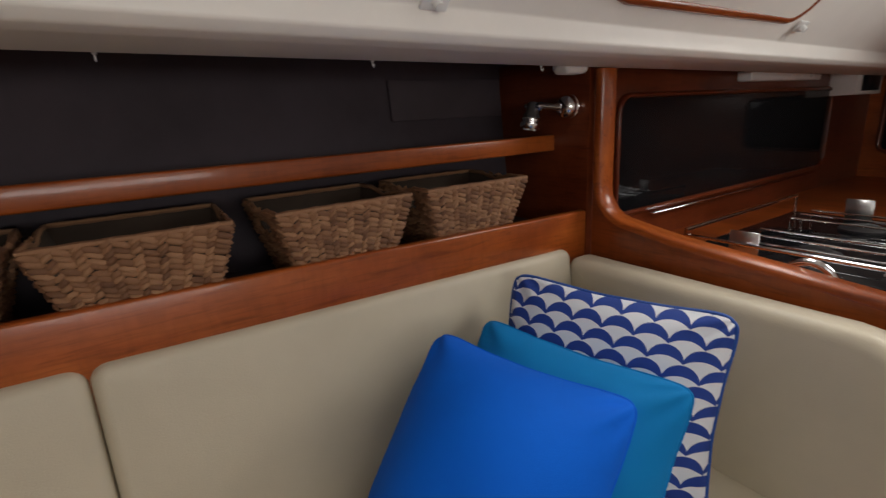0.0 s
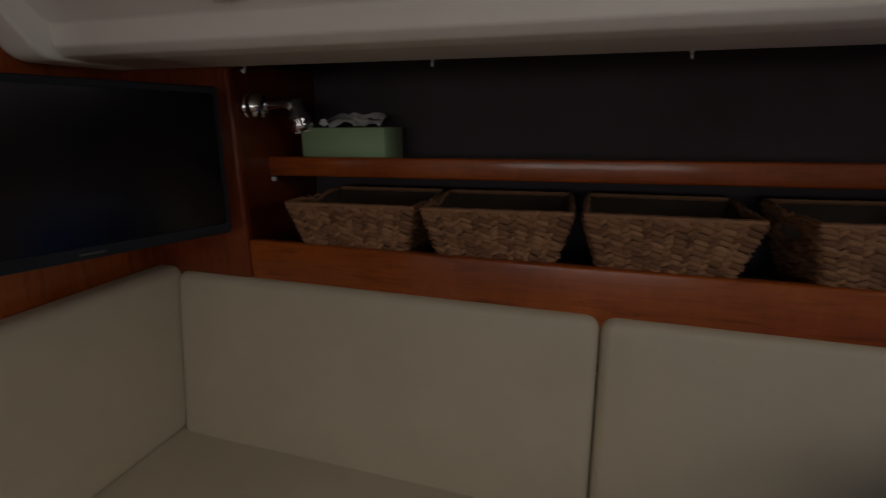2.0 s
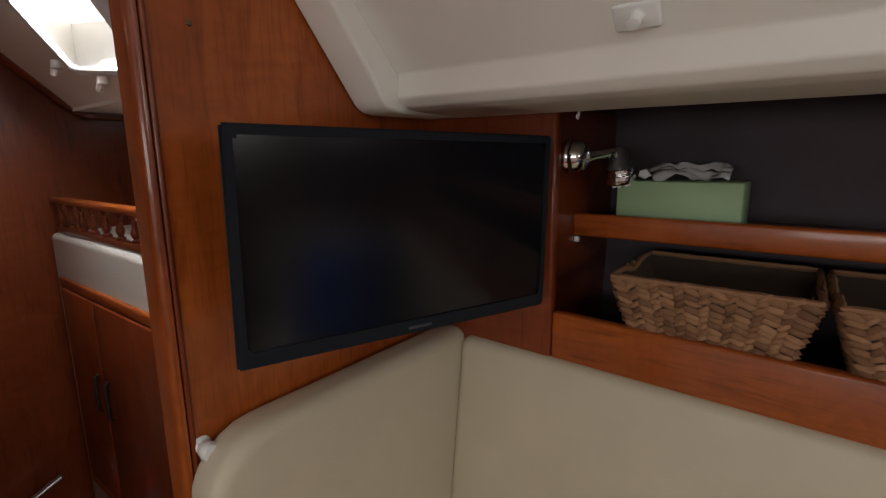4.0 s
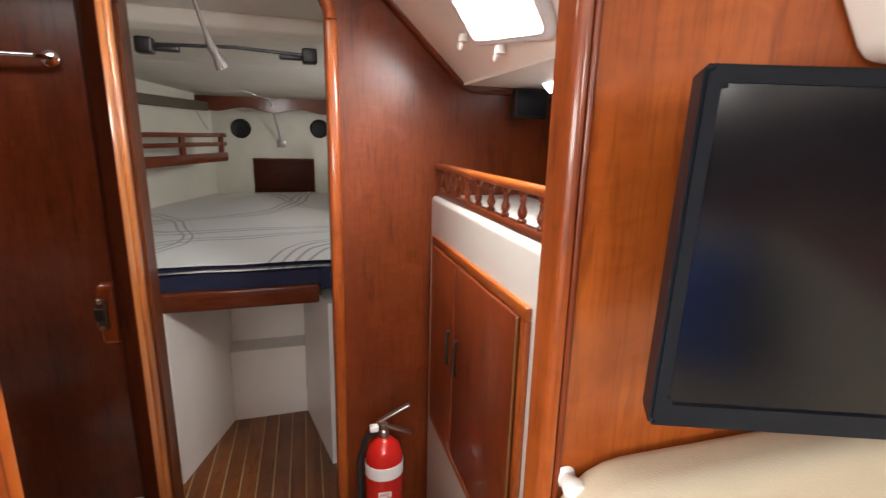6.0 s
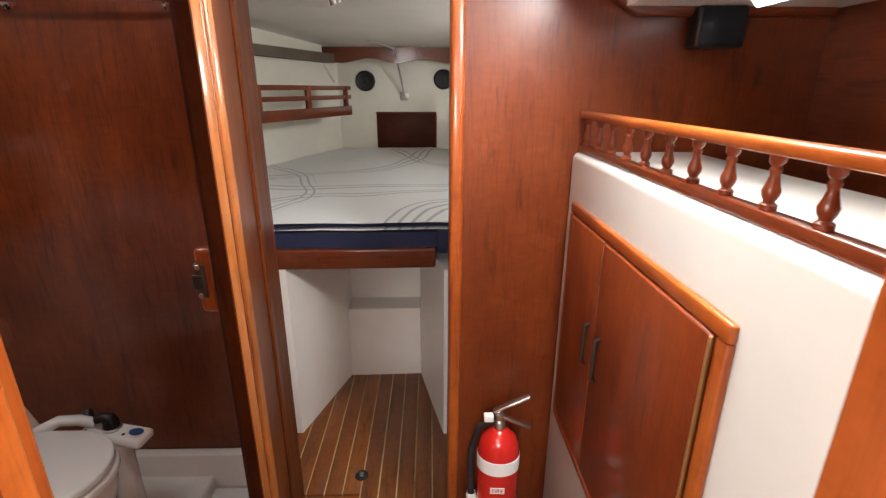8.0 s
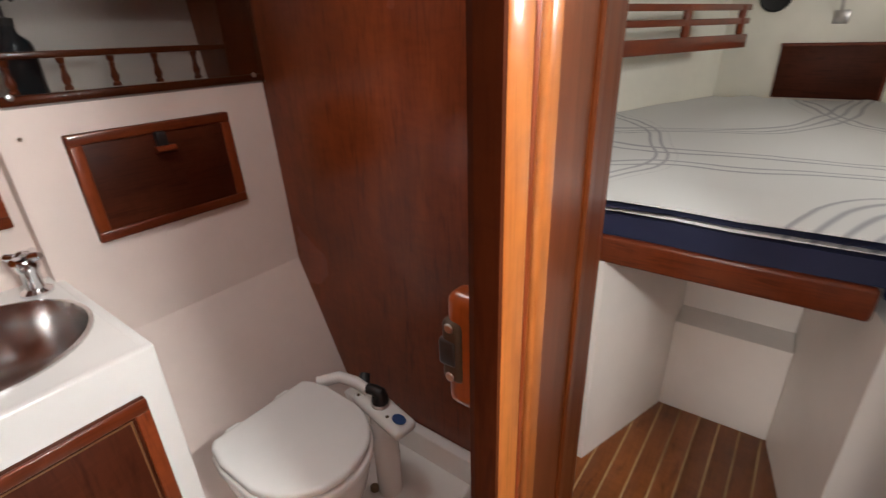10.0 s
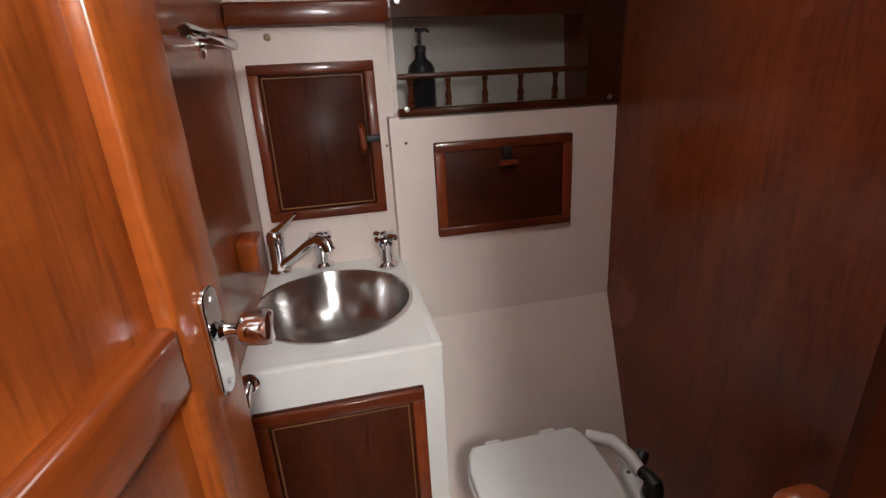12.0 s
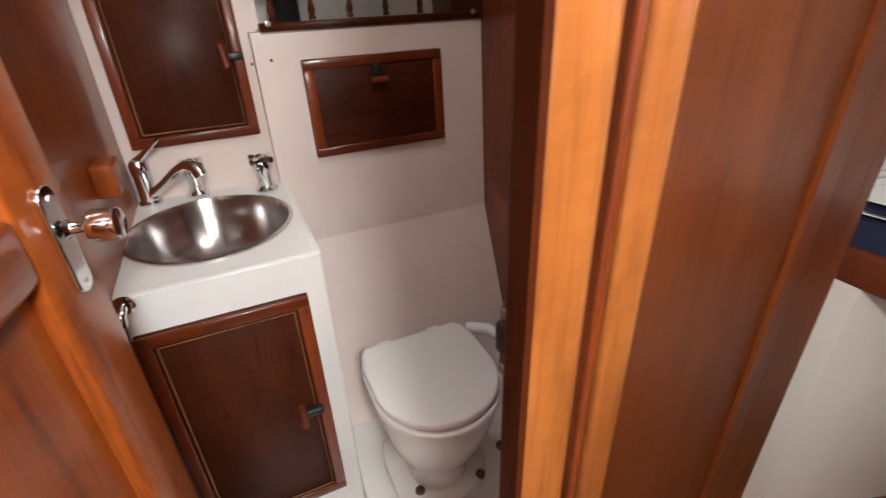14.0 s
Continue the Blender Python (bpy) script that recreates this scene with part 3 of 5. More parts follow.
back_cushion(-0.2055, 0.704, "cream vinyl settee back cushion below the baskets")
back_cushion(-1.232, -0.2075, "cream vinyl settee back cushion behind the throw pillows")
bm = soft_slab(rounded(0.216, 0.76, SEAT - 0.012, 1.158, (0.02, 0.02, 0.025, 0.09)), 0.072, 0.024, "y", 0.7365, 0.006)
solid("settee_end_cushion", bm, vinyl, "cream vinyl end cushion against the bulkhead below the television", "cushion", "settee back cushions")
bm = soft_slab(rounded(0.045, 0.735, SEAT - 0.09, 1.089, (0.02, 0.02, 0.025, 0.11)), 0.085, 0.026, "y", -1.262, 0.008)
solid("settee_end_cushion", bm, vinyl, "cream vinyl end cushion against the galley divider", "cushion", "settee back cushions")

# open shelves behind the settee
structure("shelf_fiddle", sheer(box(0.745, 0.768, -1.305, 0.5145, 1.02, 1.219, 0.005, 2), 0.016), teak_y, "varnished teak fiddle board along the basket shelf")
structure("shelf_lower", box(0.768, 1.05, -1.305, 0.53, 1.125, 1.143), hull_dark, "dark bottom of the basket shelf")
ob = thing("wall_shelf", "narrow varnished teak shelf above the baskets", "shelf", (0.86, -0.4, 1.35))
part("shelf_board", box(0.02, 0.21, -0.92, 0.925, 0.004, 0.022), red_y, ob)
part("fiddle_rail", box(0.0, 0.02, -0.93, 0.930, -0.002, 0.041, 0.005, 3), teak_y, ob)
solid("shelf_stud", lathe([(0, 0.008), (0.005, 0.007), (0.006, 0)], pose(0.871, 0.5275, 1.340, 90, 0, 0), 12), white_plastic, "small white plastic stud under the shelf end", "stud")
structure("shelf_end_panel", box(0.745, 1.08, 0.528, 0.546, 1.143, 1.585), red_x, "red-brown end panel of the open shelves")
structure("shelf_end_corner", box(0.742, 0.764, 0.515, BH, 1.02, 1.575, 0.006, 3), red_z, "red-brown corner panel beside the television")
structure("shelf_end_panel_aft", box(0.745, 1.08, -1.325, -1.305, 1.02, 1.585), red_x, "dark end panel at the galley")


# woven baskets
straw, _nt, _bs = shader("woven_seagrass")
_g = _nt.nodes.new("ShaderNodeNewGeometry")
_c1 = ramp(_nt, _g.outputs["Random Per Island"], [(0.0, (0.135, 0.057, 0.025)), (0.5, (0.235, 0.111, 0.051)), (1.0, (0.35, 0.182, 0.090))])
_nt.links.new(_c1, _bs.inputs["Base Color"])
_bs.inputs["Roughness"].default_value = 0.75
_f = node(_nt, "ShaderNodeTexNoise", Scale=400.0, Detail=2.0)
_nt.links.new(coords(_nt, (1, 1, 0.2)), _f.inputs[0])
bump(_nt, _bs, _f.outputs[0], 0.4, 0.002)


# inside of the weave, darkened in colour for the shade below the rim
basket_inside_shade = painted("basket_inside_shade", (0.055, 0.036, 0.024), 0.9, 60, 0.3, 0.25)


def basket_wall(corners, rows, pitch, depth, hole=False):
    """Rows of overlapping plaited strands over a four-cornered wall; lower left, lower right, upper right, upper left, seen from outside."""
    a, b, c, d = [Vector(p) for p in corners]
    out = (b - a).cross(d - a).normalized()
    verts, faces = [], []
    rnd = random.Random(7)
    hgt = (d - a).length / rows
    upv = (d - a).normalized()
    cols = max(3, int(((b - a).length + (c - d).length) / 2 / pitch))
    for r in range(rows):
        for k in range(cols):
            if hole and abs((k + 0.5) / cols - 0.5) < 0.17 and 0.70 < (r + 0.5) / rows < 0.88:
                continue
            v0 = min(0.98, max(0.02, (r + (0.75 if k % 2 else 0.25)) / rows + rnd.uniform(-0.012, 0.012)))
            left, right = a.lerp(d, v0), b.lerp(c, v0)
            along = (right - left).normalized()
            mid = left.lerp(right, (k + 0.5) / cols)
            tilt = radians(24 if k % 2 else -24) + rnd.uniform(-0.16, 0.16)
            ax = along * math.cos(tilt) + upv * math.sin(tilt)
            ay = out.cross(ax)
            L, W, D = (right - left).length / cols * 0.86, hgt * 0.52 * rnd.uniform(0.9, 1.1), depth * rnd.uniform(0.8, 1.2)
            base = len(verts)
            for u, w, h in ((-1, -0.3, -0.3), (-0.45, -1.0, -0.05), (-0.45, 0.9, -0.1), (-0.3, 0.1, 1), (0.5, -0.9, -0.1), (0.5, 1.0, -0.05), (0.4, 0.1, 0.8), (1, 0.3, -0.3)):
                verts.append(mid + ax * (u * L) + ay * (w * W) + out * (h * D + 0.0035))
            for f in ((0, 1, 3), (0, 3, 2), (1, 4, 6, 3), (3, 6, 5, 2), (4, 7, 6), (6, 7, 5)):
                faces.append([base + q for q in f])
    return verts, faces


def basket_mesh():
    W, w, D, d, H = 0.134, 0.084, 0.115, 0.080, 0.165
    t = [(-D, -W), (-D, W), (D, W), (D, -W)]
    b = [(-d, -w), (-d, w), (d, w), (d, -w)]
    verts, faces = [], []
    for i in range(4):
        j = (i + 1) % 4
        quad = [(*b[j], 0), (*b[i], 0), (*t[i], H), (*t[j], H)]
        v, f = basket_wall(quad, 17, 0.0142, 0.0070, i in (1, 3))
        n = len(verts)
        verts += v
        faces += [[n + k for k in face] for face in f]
    me = bpy.data.meshes.new("weave")
    me.from_pydata([tuple(v) for v in verts], [], faces)
    me.polygons.foreach_set("use_smooth", [True] * len(me.polygons))
    me.materials.append(straw)
    return me, t, b, H


weave, rim_pts, base_pts, BH_ = basket_mesh()
first_basket = thing("storage_basket", "tapered seagrass storage basket on the shelf behind the settee", "basket", (0.858, 0.277, 1.144), "baskets on the shelf")
ob = new("weave", weave)
ob.parent = first_basket
ob["kind"] = "stuff"
# plain inner walls behind the strands, in the shade-darkened colour
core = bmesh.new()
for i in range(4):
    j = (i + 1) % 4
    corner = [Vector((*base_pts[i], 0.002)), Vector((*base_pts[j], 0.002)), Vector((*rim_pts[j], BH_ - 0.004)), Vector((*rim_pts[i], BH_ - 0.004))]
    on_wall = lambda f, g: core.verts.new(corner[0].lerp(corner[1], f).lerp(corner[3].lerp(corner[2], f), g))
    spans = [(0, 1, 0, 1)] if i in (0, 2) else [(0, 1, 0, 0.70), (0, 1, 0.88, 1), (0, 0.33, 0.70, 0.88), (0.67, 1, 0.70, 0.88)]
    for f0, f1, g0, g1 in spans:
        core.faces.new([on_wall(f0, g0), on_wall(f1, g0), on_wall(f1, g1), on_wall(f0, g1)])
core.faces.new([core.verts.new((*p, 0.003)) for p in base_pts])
part("lining", core, basket_inside_shade, first_basket)
rim_path = [(p[0], p[1], BH_) for p in rim_pts]
loop = []
for i in range(4):
    p, q = Vector(rim_path[i]), Vector(rim_path[(i + 1) % 4])
    loop += [p.lerp(q, k / 12) + Vector((0, 0, -0.012 * max(0.0, 1 - abs(k - 6) / 3) if i in (1, 3) else 0.0)) for k in range(12)]
part("rim", tube(loop + [loop[0]], [0.0042 + 0.0012 * (k % 2) for k in range(len(loop) + 1)], 7), straw, first_basket)
for y, turn in ((-0.008, 1.5), (-0.306, -2.0), (-0.641, 1.0), (-0.958, -1.5)):
    copy_thing(first_basket, pose(0.858 if y > -0.9 else 0.862, y, 1.144, 0, 0, turn))

# faint panel let into the hull lining
pn = thing("lining_panel", "dark access panel let into the hull lining", "panel", (1.072, -1.145, 1.500))
part("board", turned(box(-0.006, 0.0, -0.15, 0.225, -0.052, 0.052, 0.002, 2), pose(0, 0, 0, 0, 5.5, 0)), painted("dark_panel_cloth", (0.062, 0.047, 0.054), 0.75, 80, 0.2, 0.15), pn)

# tissue box
ob = thing("tissue_box", "pale green tissue box with a pulled tissue on the shelf", "tissue box", (0.95, 0.358, 1.3725))
part("carton", box(-0.055, 0.055, -0.102, 0.102, 0, 0.080, 0.002, 1), green_card, ob)
tis = bmesh.new()
bmesh.ops.create_grid(tis, x_segments=14, y_segments=14, size=0.5)
for v in tis.verts:
    p = v.co.copy()
    fold = noise.noise((p.x * 4, p.y * 4, 1.3)) * 0.022 + noise.noise((p.x * 9, p.y * 7, 4.1)) * 0.010
    v.co = Vector((p.y * 0.05 + fold, p.x * 0.15, 0.088 + 0.026 * (1 - abs(p.x) * 1.2) * (0.5 + p.y) + fold * 0.8))
part("tissue", shade(tis), tissue_white, ob, "crumpled white tissue")


# reading lamps
lamp_grey = painted("smoky_grey_plastic", (0.06, 0.055, 0.055), 0.3, 60, 0.02, 0.05, 0.3)


def reading_lamp(at, side, label):
    ob = thing("reading_lamp", label, "reading lamp", at, "reading lamps")
    ob.scale = (1.3, 1.3, 1.3)
    m = pose(0, 0, 0, 90 * side, 0, 0)
    part("wall_plate", lathe([(0, 0), (0.022, 0), (0.023, 0.005), (0.021, 0.008), (0.021, 0.010), (0.0225, 0.012), (0.0215, 0.020), (0.017, 0.026), (0.010, 0.029), (0, 0.030)], m), chrome, ob)
    y = -side
    part("arm", tube([(0.004, y * 0.026, 0), (0.018, y * 0.036, 0.002), (0.040, y * 0.050, 0.006)], [0.008, 0.0065, 0.0065], 12), chrome, ob)
    mh = pose(0.054, y * 0.054, -0.010, 8 * y, -6, 0)
    head = part("lamp_head", lathe([(0, 0.024), (0.009, 0.023), (0.012, 0.018), (0.013, 0.002), (0.0165, -0.004), (0.0165, -0.009)], mh), lamp_grey, ob, "smoky grey lamp head")
    part("pivot", tube([mh @ Vector((-0.020, 0, 0.013)), mh @ Vector((0.020, 0, 0.013))], 0.006, 12), chrome, head, "chrome pivot pin")
    part("rim", lathe([(0.0165, -0.007), (0.0185, -0.009), (0.0185, -0.013), (0.0172, -0.014), (0.0172, -0.016), (0.0202, -0.018), (0.0206, -0.025), (0.018, -0.029)], mh), chrome, head, "chrome rim")
    lens = lathe([(0.0, -0.025), (0.0175, -0.026), (0.0175, -0.029), (0, -0.031)], mh)
    for k in range(6):
        a = k * math.tau / 6
        lathe([(0, -0.0330), (0.0025, -0.0322), (0.003, -0.0295)], mh @ Matrix.Translation((0.010 * math.cos(a), 0.010 * math.sin(a), 0)), 8, lens)
    part("lens", lens, white_plastic, head, "white lens with small diodes")


reading_lamp((0.812, 0.5255, 1.497), 1, "chrome swivel reading lamp on the shelf end panel")
reading_lamp((0.80, -1.3025, 1.462), -1, "chrome swivel reading lamp beside the galley")


# curtain hooks under the liner
def hook_bm():
    bm = lathe([(0, 0), (0.006, 0), (0.006, -0.004), (0.003, -0.006)], Matrix(), 8)
    tube([(0, 0, -0.004), (0, 0, -0.014), (-0.004, 0, -0.020), (-0.009, 0, -0.018), (-0.010, 0, -0.012)], 0.0024, 8, bm)
    return bm


hook = solid("curtain_hook", hook_bm(), white_plastic, "small white plastic hook under the headliner", "hook", "curtain hooks")
hook.location, hook.scale = (0.757, 0.485, 1.573), (0.75, 0.75, 0.75)
for y in (0.103, -0.306, -0.723, -1.15):
    copy_thing(hook, pose(0.757, y, 1.566 + 0.010 * y) @ Matrix.Diagonal((0.75, 0.75, 0.75, 1)))


# turn-button catches on the liner
def catch(at, turn=0):
    ob = thing("liner_catch", "white plastic window-blind catch on the headliner", "catch", at, "blind catches")
    m = pose(0, 0, 0, 0, -135, 0)
    part("plate", turned(box(-0.015, 0.015, -0.024, 0.024, 0, 0.006, 0.003, 2), m), white_plastic, ob)
    part("button", lathe([(0, 0.020), (0.007, 0.019), (0.008, 0.007), (0.011, 0.005)], m, 14), white_plastic, ob)
    return ob


for x, y in ((0.535, 0.335), (0.551, -0.726), (0.523, -1.854)):
    z = 2.176 - x + 0.010 * y
    catch((x - 0.001, y, z - 0.002))

# window in the sloping cabin side, with a varnished frame
ob = thing("window_1", "long cabin-side window in a varnished teak frame", "window", (0.440, -1.45, 1.735), kind="structure")
path = []
for cx, cy, a0 in ((0.10, 0.32, 0), (-0.10, 0.32, 90), (-0.10, -0.32, 180), (0.10, -0.32, 270)):
    for k in range(5):
        a = radians(a0 + 90 * k / 4)
        path.append(Vector((cx + 0.06 * math.cos(a), cy + 0.06 * math.sin(a) * 0.9, 0)))
mw = pose(0, 0, 0, 0, -135, 0) @ pose(0.035, 0, 0.004)
part("window_frame", tube([mw @ p for p in path + [path[0]]], 0.012, 10), teak_y, ob)
bm = bmesh.new()
bm.faces.new([bm.verts.new(mw @ (p + Vector((0, 0, 0.002)))) for p in path])
part("pane", bm, sky_pane, ob, "bright overcast sky in the pane")


# throw pillows
scallop, _nt, _bs = shader("scallop_print_cloth")
_tc = _nt.nodes.new("ShaderNodeTexCoord")
_sep = _nt.nodes.new("ShaderNodeSeparateXYZ")
_nt.links.new(_tc.outputs["Object"], _sep.inputs[0])


def math_node(op, a, b=None, c=None):
    n = _nt.nodes.new("ShaderNodeMath")
    n.operation = op
    for i, q in enumerate((a, b, c)):
        if q is None:
            continue
        if isinstance(q, (int, float)):
            n.inputs[i].default_value = q
        else:
            _nt.links.new(q, n.inputs[i])
    return n.outputs[0]


# overlapping fish-scale fans: blue crescents over white half-discs
PX, PZ = 0.056, 0.030
_zr = math_node("DIVIDE", _sep.outputs[2], PZ)
_row = math_node("FLOOR", _zr)
_layers = []
for back in (1, 0):
    rowi = math_node("SUBTRACT", _row, float(back))
    odd = math_node("MODULO", math_node("ADD", rowi, 100.0), 2.0)
    xs = math_node("ADD", math_node("DIVIDE", _sep.outputs[0], PX), math_node("MULTIPLY", odd, 0.5))
    fx = math_node("SUBTRACT", math_node("FRACT", math_node("ADD", xs, 50.0)), 0.5)
    dz = math_node("MULTIPLY", math_node("SUBTRACT", _zr, rowi), PZ / PX)
    d2 = math_node("ADD", math_node("MULTIPLY", fx, fx), math_node("MULTIPLY", dz, dz))
    outer = math_node("LESS_THAN", d2, 0.27)
    inner = math_node("LESS_THAN", math_node("ADD", math_node("MULTIPLY", fx, fx), math_node("POWER", math_node("ADD", dz, 0.58), 2.0)), 0.586)
    _layers.append((outer, inner))
(o1, i1), (o0, i0) = _layers
blue1 = math_node("MULTIPLY", o1, math_node("SUBTRACT", 1.0, i1))
blue0 = math_node("MULTIPLY", o0, math_node("SUBTRACT", 1.0, i0))
# the older row lies in front: where its fan covers, use its colour
blue = math_node("ADD", math_node("MULTIPLY", o1, blue1), math_node("MULTIPLY", math_node("SUBTRACT", 1.0, o1), blue0))
_mx = _nt.nodes.new("ShaderNodeMix")
_mx.data_type = "RGBA"
_mx.inputs["A"].default_value = (0.74, 0.76, 0.80, 1)
_mx.inputs["B"].default_value = (0.010, 0.045, 0.27, 1)
_nt.links.new(blue, _mx.inputs["Factor"])
_nt.links.new(_mx.outputs["Result"], _bs.inputs["Base Color"])
_bs.inputs["Roughness"].default_value = 0.8
_f = node(_nt, "ShaderNodeTexNoise", Scale=600.0, Detail=2.0)
_nt.links.new(_tc.outputs["Object"], _f.inputs[0])
bump(_nt, _bs, _f.outputs[0], 0.25, 0.002)


def pillow(name, tl, tr, bl, thick, cloth, cord, label, seed, corner=0.085):
    """A stuffed square cushion: full in the middle, drawn in along its edges, creased towards the corners."""
    tl, tr, bl = Vector(tl), Vector(tr), Vector(bl)
    ex, ez = (tr - tl), (tl - bl)
    w, h = ex.length, ez.length
    ex.normalize()
    ez = (ez - ex * ez.dot(ex)).normalized()
    ey = ez.cross(ex)
    centre = tl + ex * w / 2 - ez * h / 2
    m = Matrix((ex, ey, ez)).transposed().to_4x4()
    m.translation = centre
    ob = thing(name, label, "pillow", (0, 0, 0), "throw pillows")
    ob.matrix_world = m
    bm = bmesh.new()
    N = 36
    grid = {}
    for side in (1, -1):
        for i in range(N + 1):
            for j in range(N + 1):
                u, v = math.sin((i / N - 0.5) * math.pi), math.sin((j / N - 0.5) * math.pi)
                edge = i in (0, N) or j in (0, N)
                if edge and side == -1:
                    grid[side, i, j] = grid[1, i, j]
                    continue
                near = (abs(u) * abs(v)) ** 8
                pin = 1 - 0.085 * (1 - v * v) * abs(u) ** 3 - corner * near
                pin2 = 1 - 0.085 * (1 - u * u) * abs(v) ** 3 - corner * near
                pin += 0.006 * noise.noise((v * 3.1 + seed, u, 7.0)) * abs(u) ** 4
                pin2 += 0.006 * noise.noise((u * 3.1 + seed, v, 9.0)) * abs(v) ** 4
                t = (max(0.0, 1 - u * u) * max(0.0, 1 - v * v)) ** 0.6
                wr = noise.noise((u * 1.7 + seed, v * 1.7, side)) * 0.014 * t
                # creases that run in from the corners and from the seams
                turn = math.atan2(1.04 - abs(v), 1.04 - abs(u))
                reach = max(0.0, 1 - math.hypot(1 - abs(u), 1 - abs(v)) / 0.62)
                wr += 0.020 * math.sin(turn * 11 + seed * 3 + (2 if u > 0 else 0) + (4 if v > 0 else 0)) * reach ** 1.5 * min(1.0, t * 3)
                wr += 0.005 * noise.noise((u * 7 + seed, v * 7, side + 3)) * max(abs(u), abs(v)) ** 6 * min(1.0, t * 3)
                grid[side, i, j] = bm.verts.new((u * w / 2 * pin, side * -1 * (t * thick / 2 + (0 if edge else wr)), v * h / 2 * pin2))
        for i in range(N):
            for j in range(N):
                bm.faces.new((grid[side, i, j], grid[side, i + 1, j], grid[side, i + 1, j + 1], grid[side, i, j + 1]))
    bmesh.ops.recalc_face_normals(bm, faces=bm.faces)
    ring = [grid[1, i, 0].co.copy() for i in range(N)] + [grid[1, N, j].co.copy() for j in range(N)] + [grid[1, i, N].co.copy() for i in range(N, 0, -1)] + [grid[1, 0, j].co.copy() for j in range(N, 0, -1)]
    part("cover", shade(bm), cloth, ob)
    part("piping", tube(ring + [ring[0]], 0.0042 if cord is navy_cord else 0.0022, 8), cord, ob)
    return ob


navy_cord = painted("blue_cord", (0.010, 0.065, 0.30), 0.7, 500, 0.2, 0.05)
pillow("throw_pillow", (0.672, -0.978, 1.126), (0.270, -1.142, 1.103), (0.631, -0.862, 0.762), 0.17, scallop, navy_cord, "white throw pillow with blue scallop print and blue piping", 1.0, 0.085)
pillow("throw_pillow", (0.650, -0.876, 1.056), (0.250, -0.980, 1.037), (0.613, -0.738, 0.758), 0.28, teal_cloth, teal_cloth, "teal blue throw pillow leaning on the patterned one", 4.0)
pillow("throw_pillow", (0.612, -0.737, 1.084), (0.276, -0.875, 1.046), (0.505, -0.511, 0.766), 0.32, blue_cloth, blue_cloth, "royal blue throw pillow at the front of the pile", 8.0)

# television on its bracket
mark_grey = painted("grey_print", (0.05, 0.052, 0.056), 0.6)
tv = thing("television", "flat black television swung out from the bulkhead", "television", (0, 0, 0))
p0, p1 = Vector((0.245, 0.664, 1.262)), Vector((0.694, 0.508, 1.256))
ex = (p1 - p0).normalized()
ey = Vector((0, 0, 1)).cross(ex).normalized()
mt = Matrix((ex, ey, ex.cross(ey))).transposed().to_4x4()
mt.translation = p0
tv.matrix_world = mt @ pose(0, 0, 0, 1.0, 0, 0)
TW, TH = (p1 - p0).length, 0.274
bm = bmesh.new()
o = [(0, 0), (TW, 0), (TW, TH), (0, TH)]
i_ = [(0.0135, 0.019), (TW - 0.008, 0.019), (TW - 0.008, TH - 0.012), (0.0135, TH - 0.012)]
ov = [bm.verts.new((p[0], 0.0, p[1])) for p in o]
iv = [bm.verts.new((p[0], 0.003, p[1])) for p in i_]
bv = [bm.verts.new((p[0] + (0.004 if p[0] == 0 else -0.004), 0.027, p[1] + (0.004 if p[1] == 0 else -0.004))) for p in o]
ii = [bm.verts.new((p[0], 0.008, p[1])) for p in i_]
for k in range(4):
    j = (k + 1) % 4
    bm.faces.new((ov[k], ov[j], iv[j], iv[k]))
    bm.faces.new((ov[j], ov[k], bv[k], bv[j]))
    bm.faces.new((iv[k], iv[j], ii[j], ii[k]))
bm.faces.new(bv)
bmesh.ops.recalc_face_normals(bm, faces=bm.faces)
bmesh.ops.bevel(bm, geom=[e for e in bm.edges if ov[0] in e.verts or ov[1] in e.verts or ov[2] in e.verts or ov[3] in e.verts], offset=0.003, segments=2, affect="EDGES")
part("housing", shade(bm, 40), tv_plastic, tv)
part("screen", box(0.013, TW - 0.0075, 0.006, 0.012, 0.0185, TH - 0.0115), screen, tv)
part("maker_mark", box(TW / 2 - 0.018, TW / 2 + 0.018, -0.0006, 0.0015, 0.008, 0.0115), mark_grey, tv)
part("bracket", tube([(TW * 0.45, 0.03, TH / 2), (TW * 0.45, 0.07, TH / 2), (TW * 0.5, 0.16, TH / 2)], 0.018, 10), black, tv)
part("back_cover", box(TW * 0.15, TW * 0.85, 0.025, 0.05, 0.05, TH - 0.04, 0.01, 2), black, tv)

# knob and screw on the bulkhead
ob = solid("coat_peg", lathe([(0, 0.030), (0.010, 0.029), (0.013, 0.022), (0.010, 0.012), (0.008, 0.004), (0.013, 0)], pose(0.245, 0.774, 1.131, 90, 0, 0), 16), white_plastic, "white plastic coat peg on the teak bulkhead", "coat peg")
solid("screw", lathe([(0, 0.002), (0.003, 0.0015), (0.004, 0)], pose(0.285, 0.7745, 1.655, 90, 0, 0), 10), bronze, "small bronze screw head in the bulkhead", "screw")

# ---- things: galley corner ----
edge = [(0.716, 1.545), (0.716, 1.275)] + [(0.626 + 0.09 * math.cos(radians(a)), 1.262 + 0.09 * math.sin(radians(a))) for a in range(0, -81, -16)] + [(0.50, 1.150), (0.30, 1.132), (0.075, 1.108)]
structure("galley_divider", prism([(0.744, 0.66), (0.744, 1.545)] + edge + [(0.075, 0.66)], "y", -1.352, -1.327), teak_x, "teak divider between settee and galley")
cap = thing("divider_rail", "rounded varnished teak rail on the galley divider", "rail", (0, -1.34, 0), kind="structure")
bm = bmesh.new()
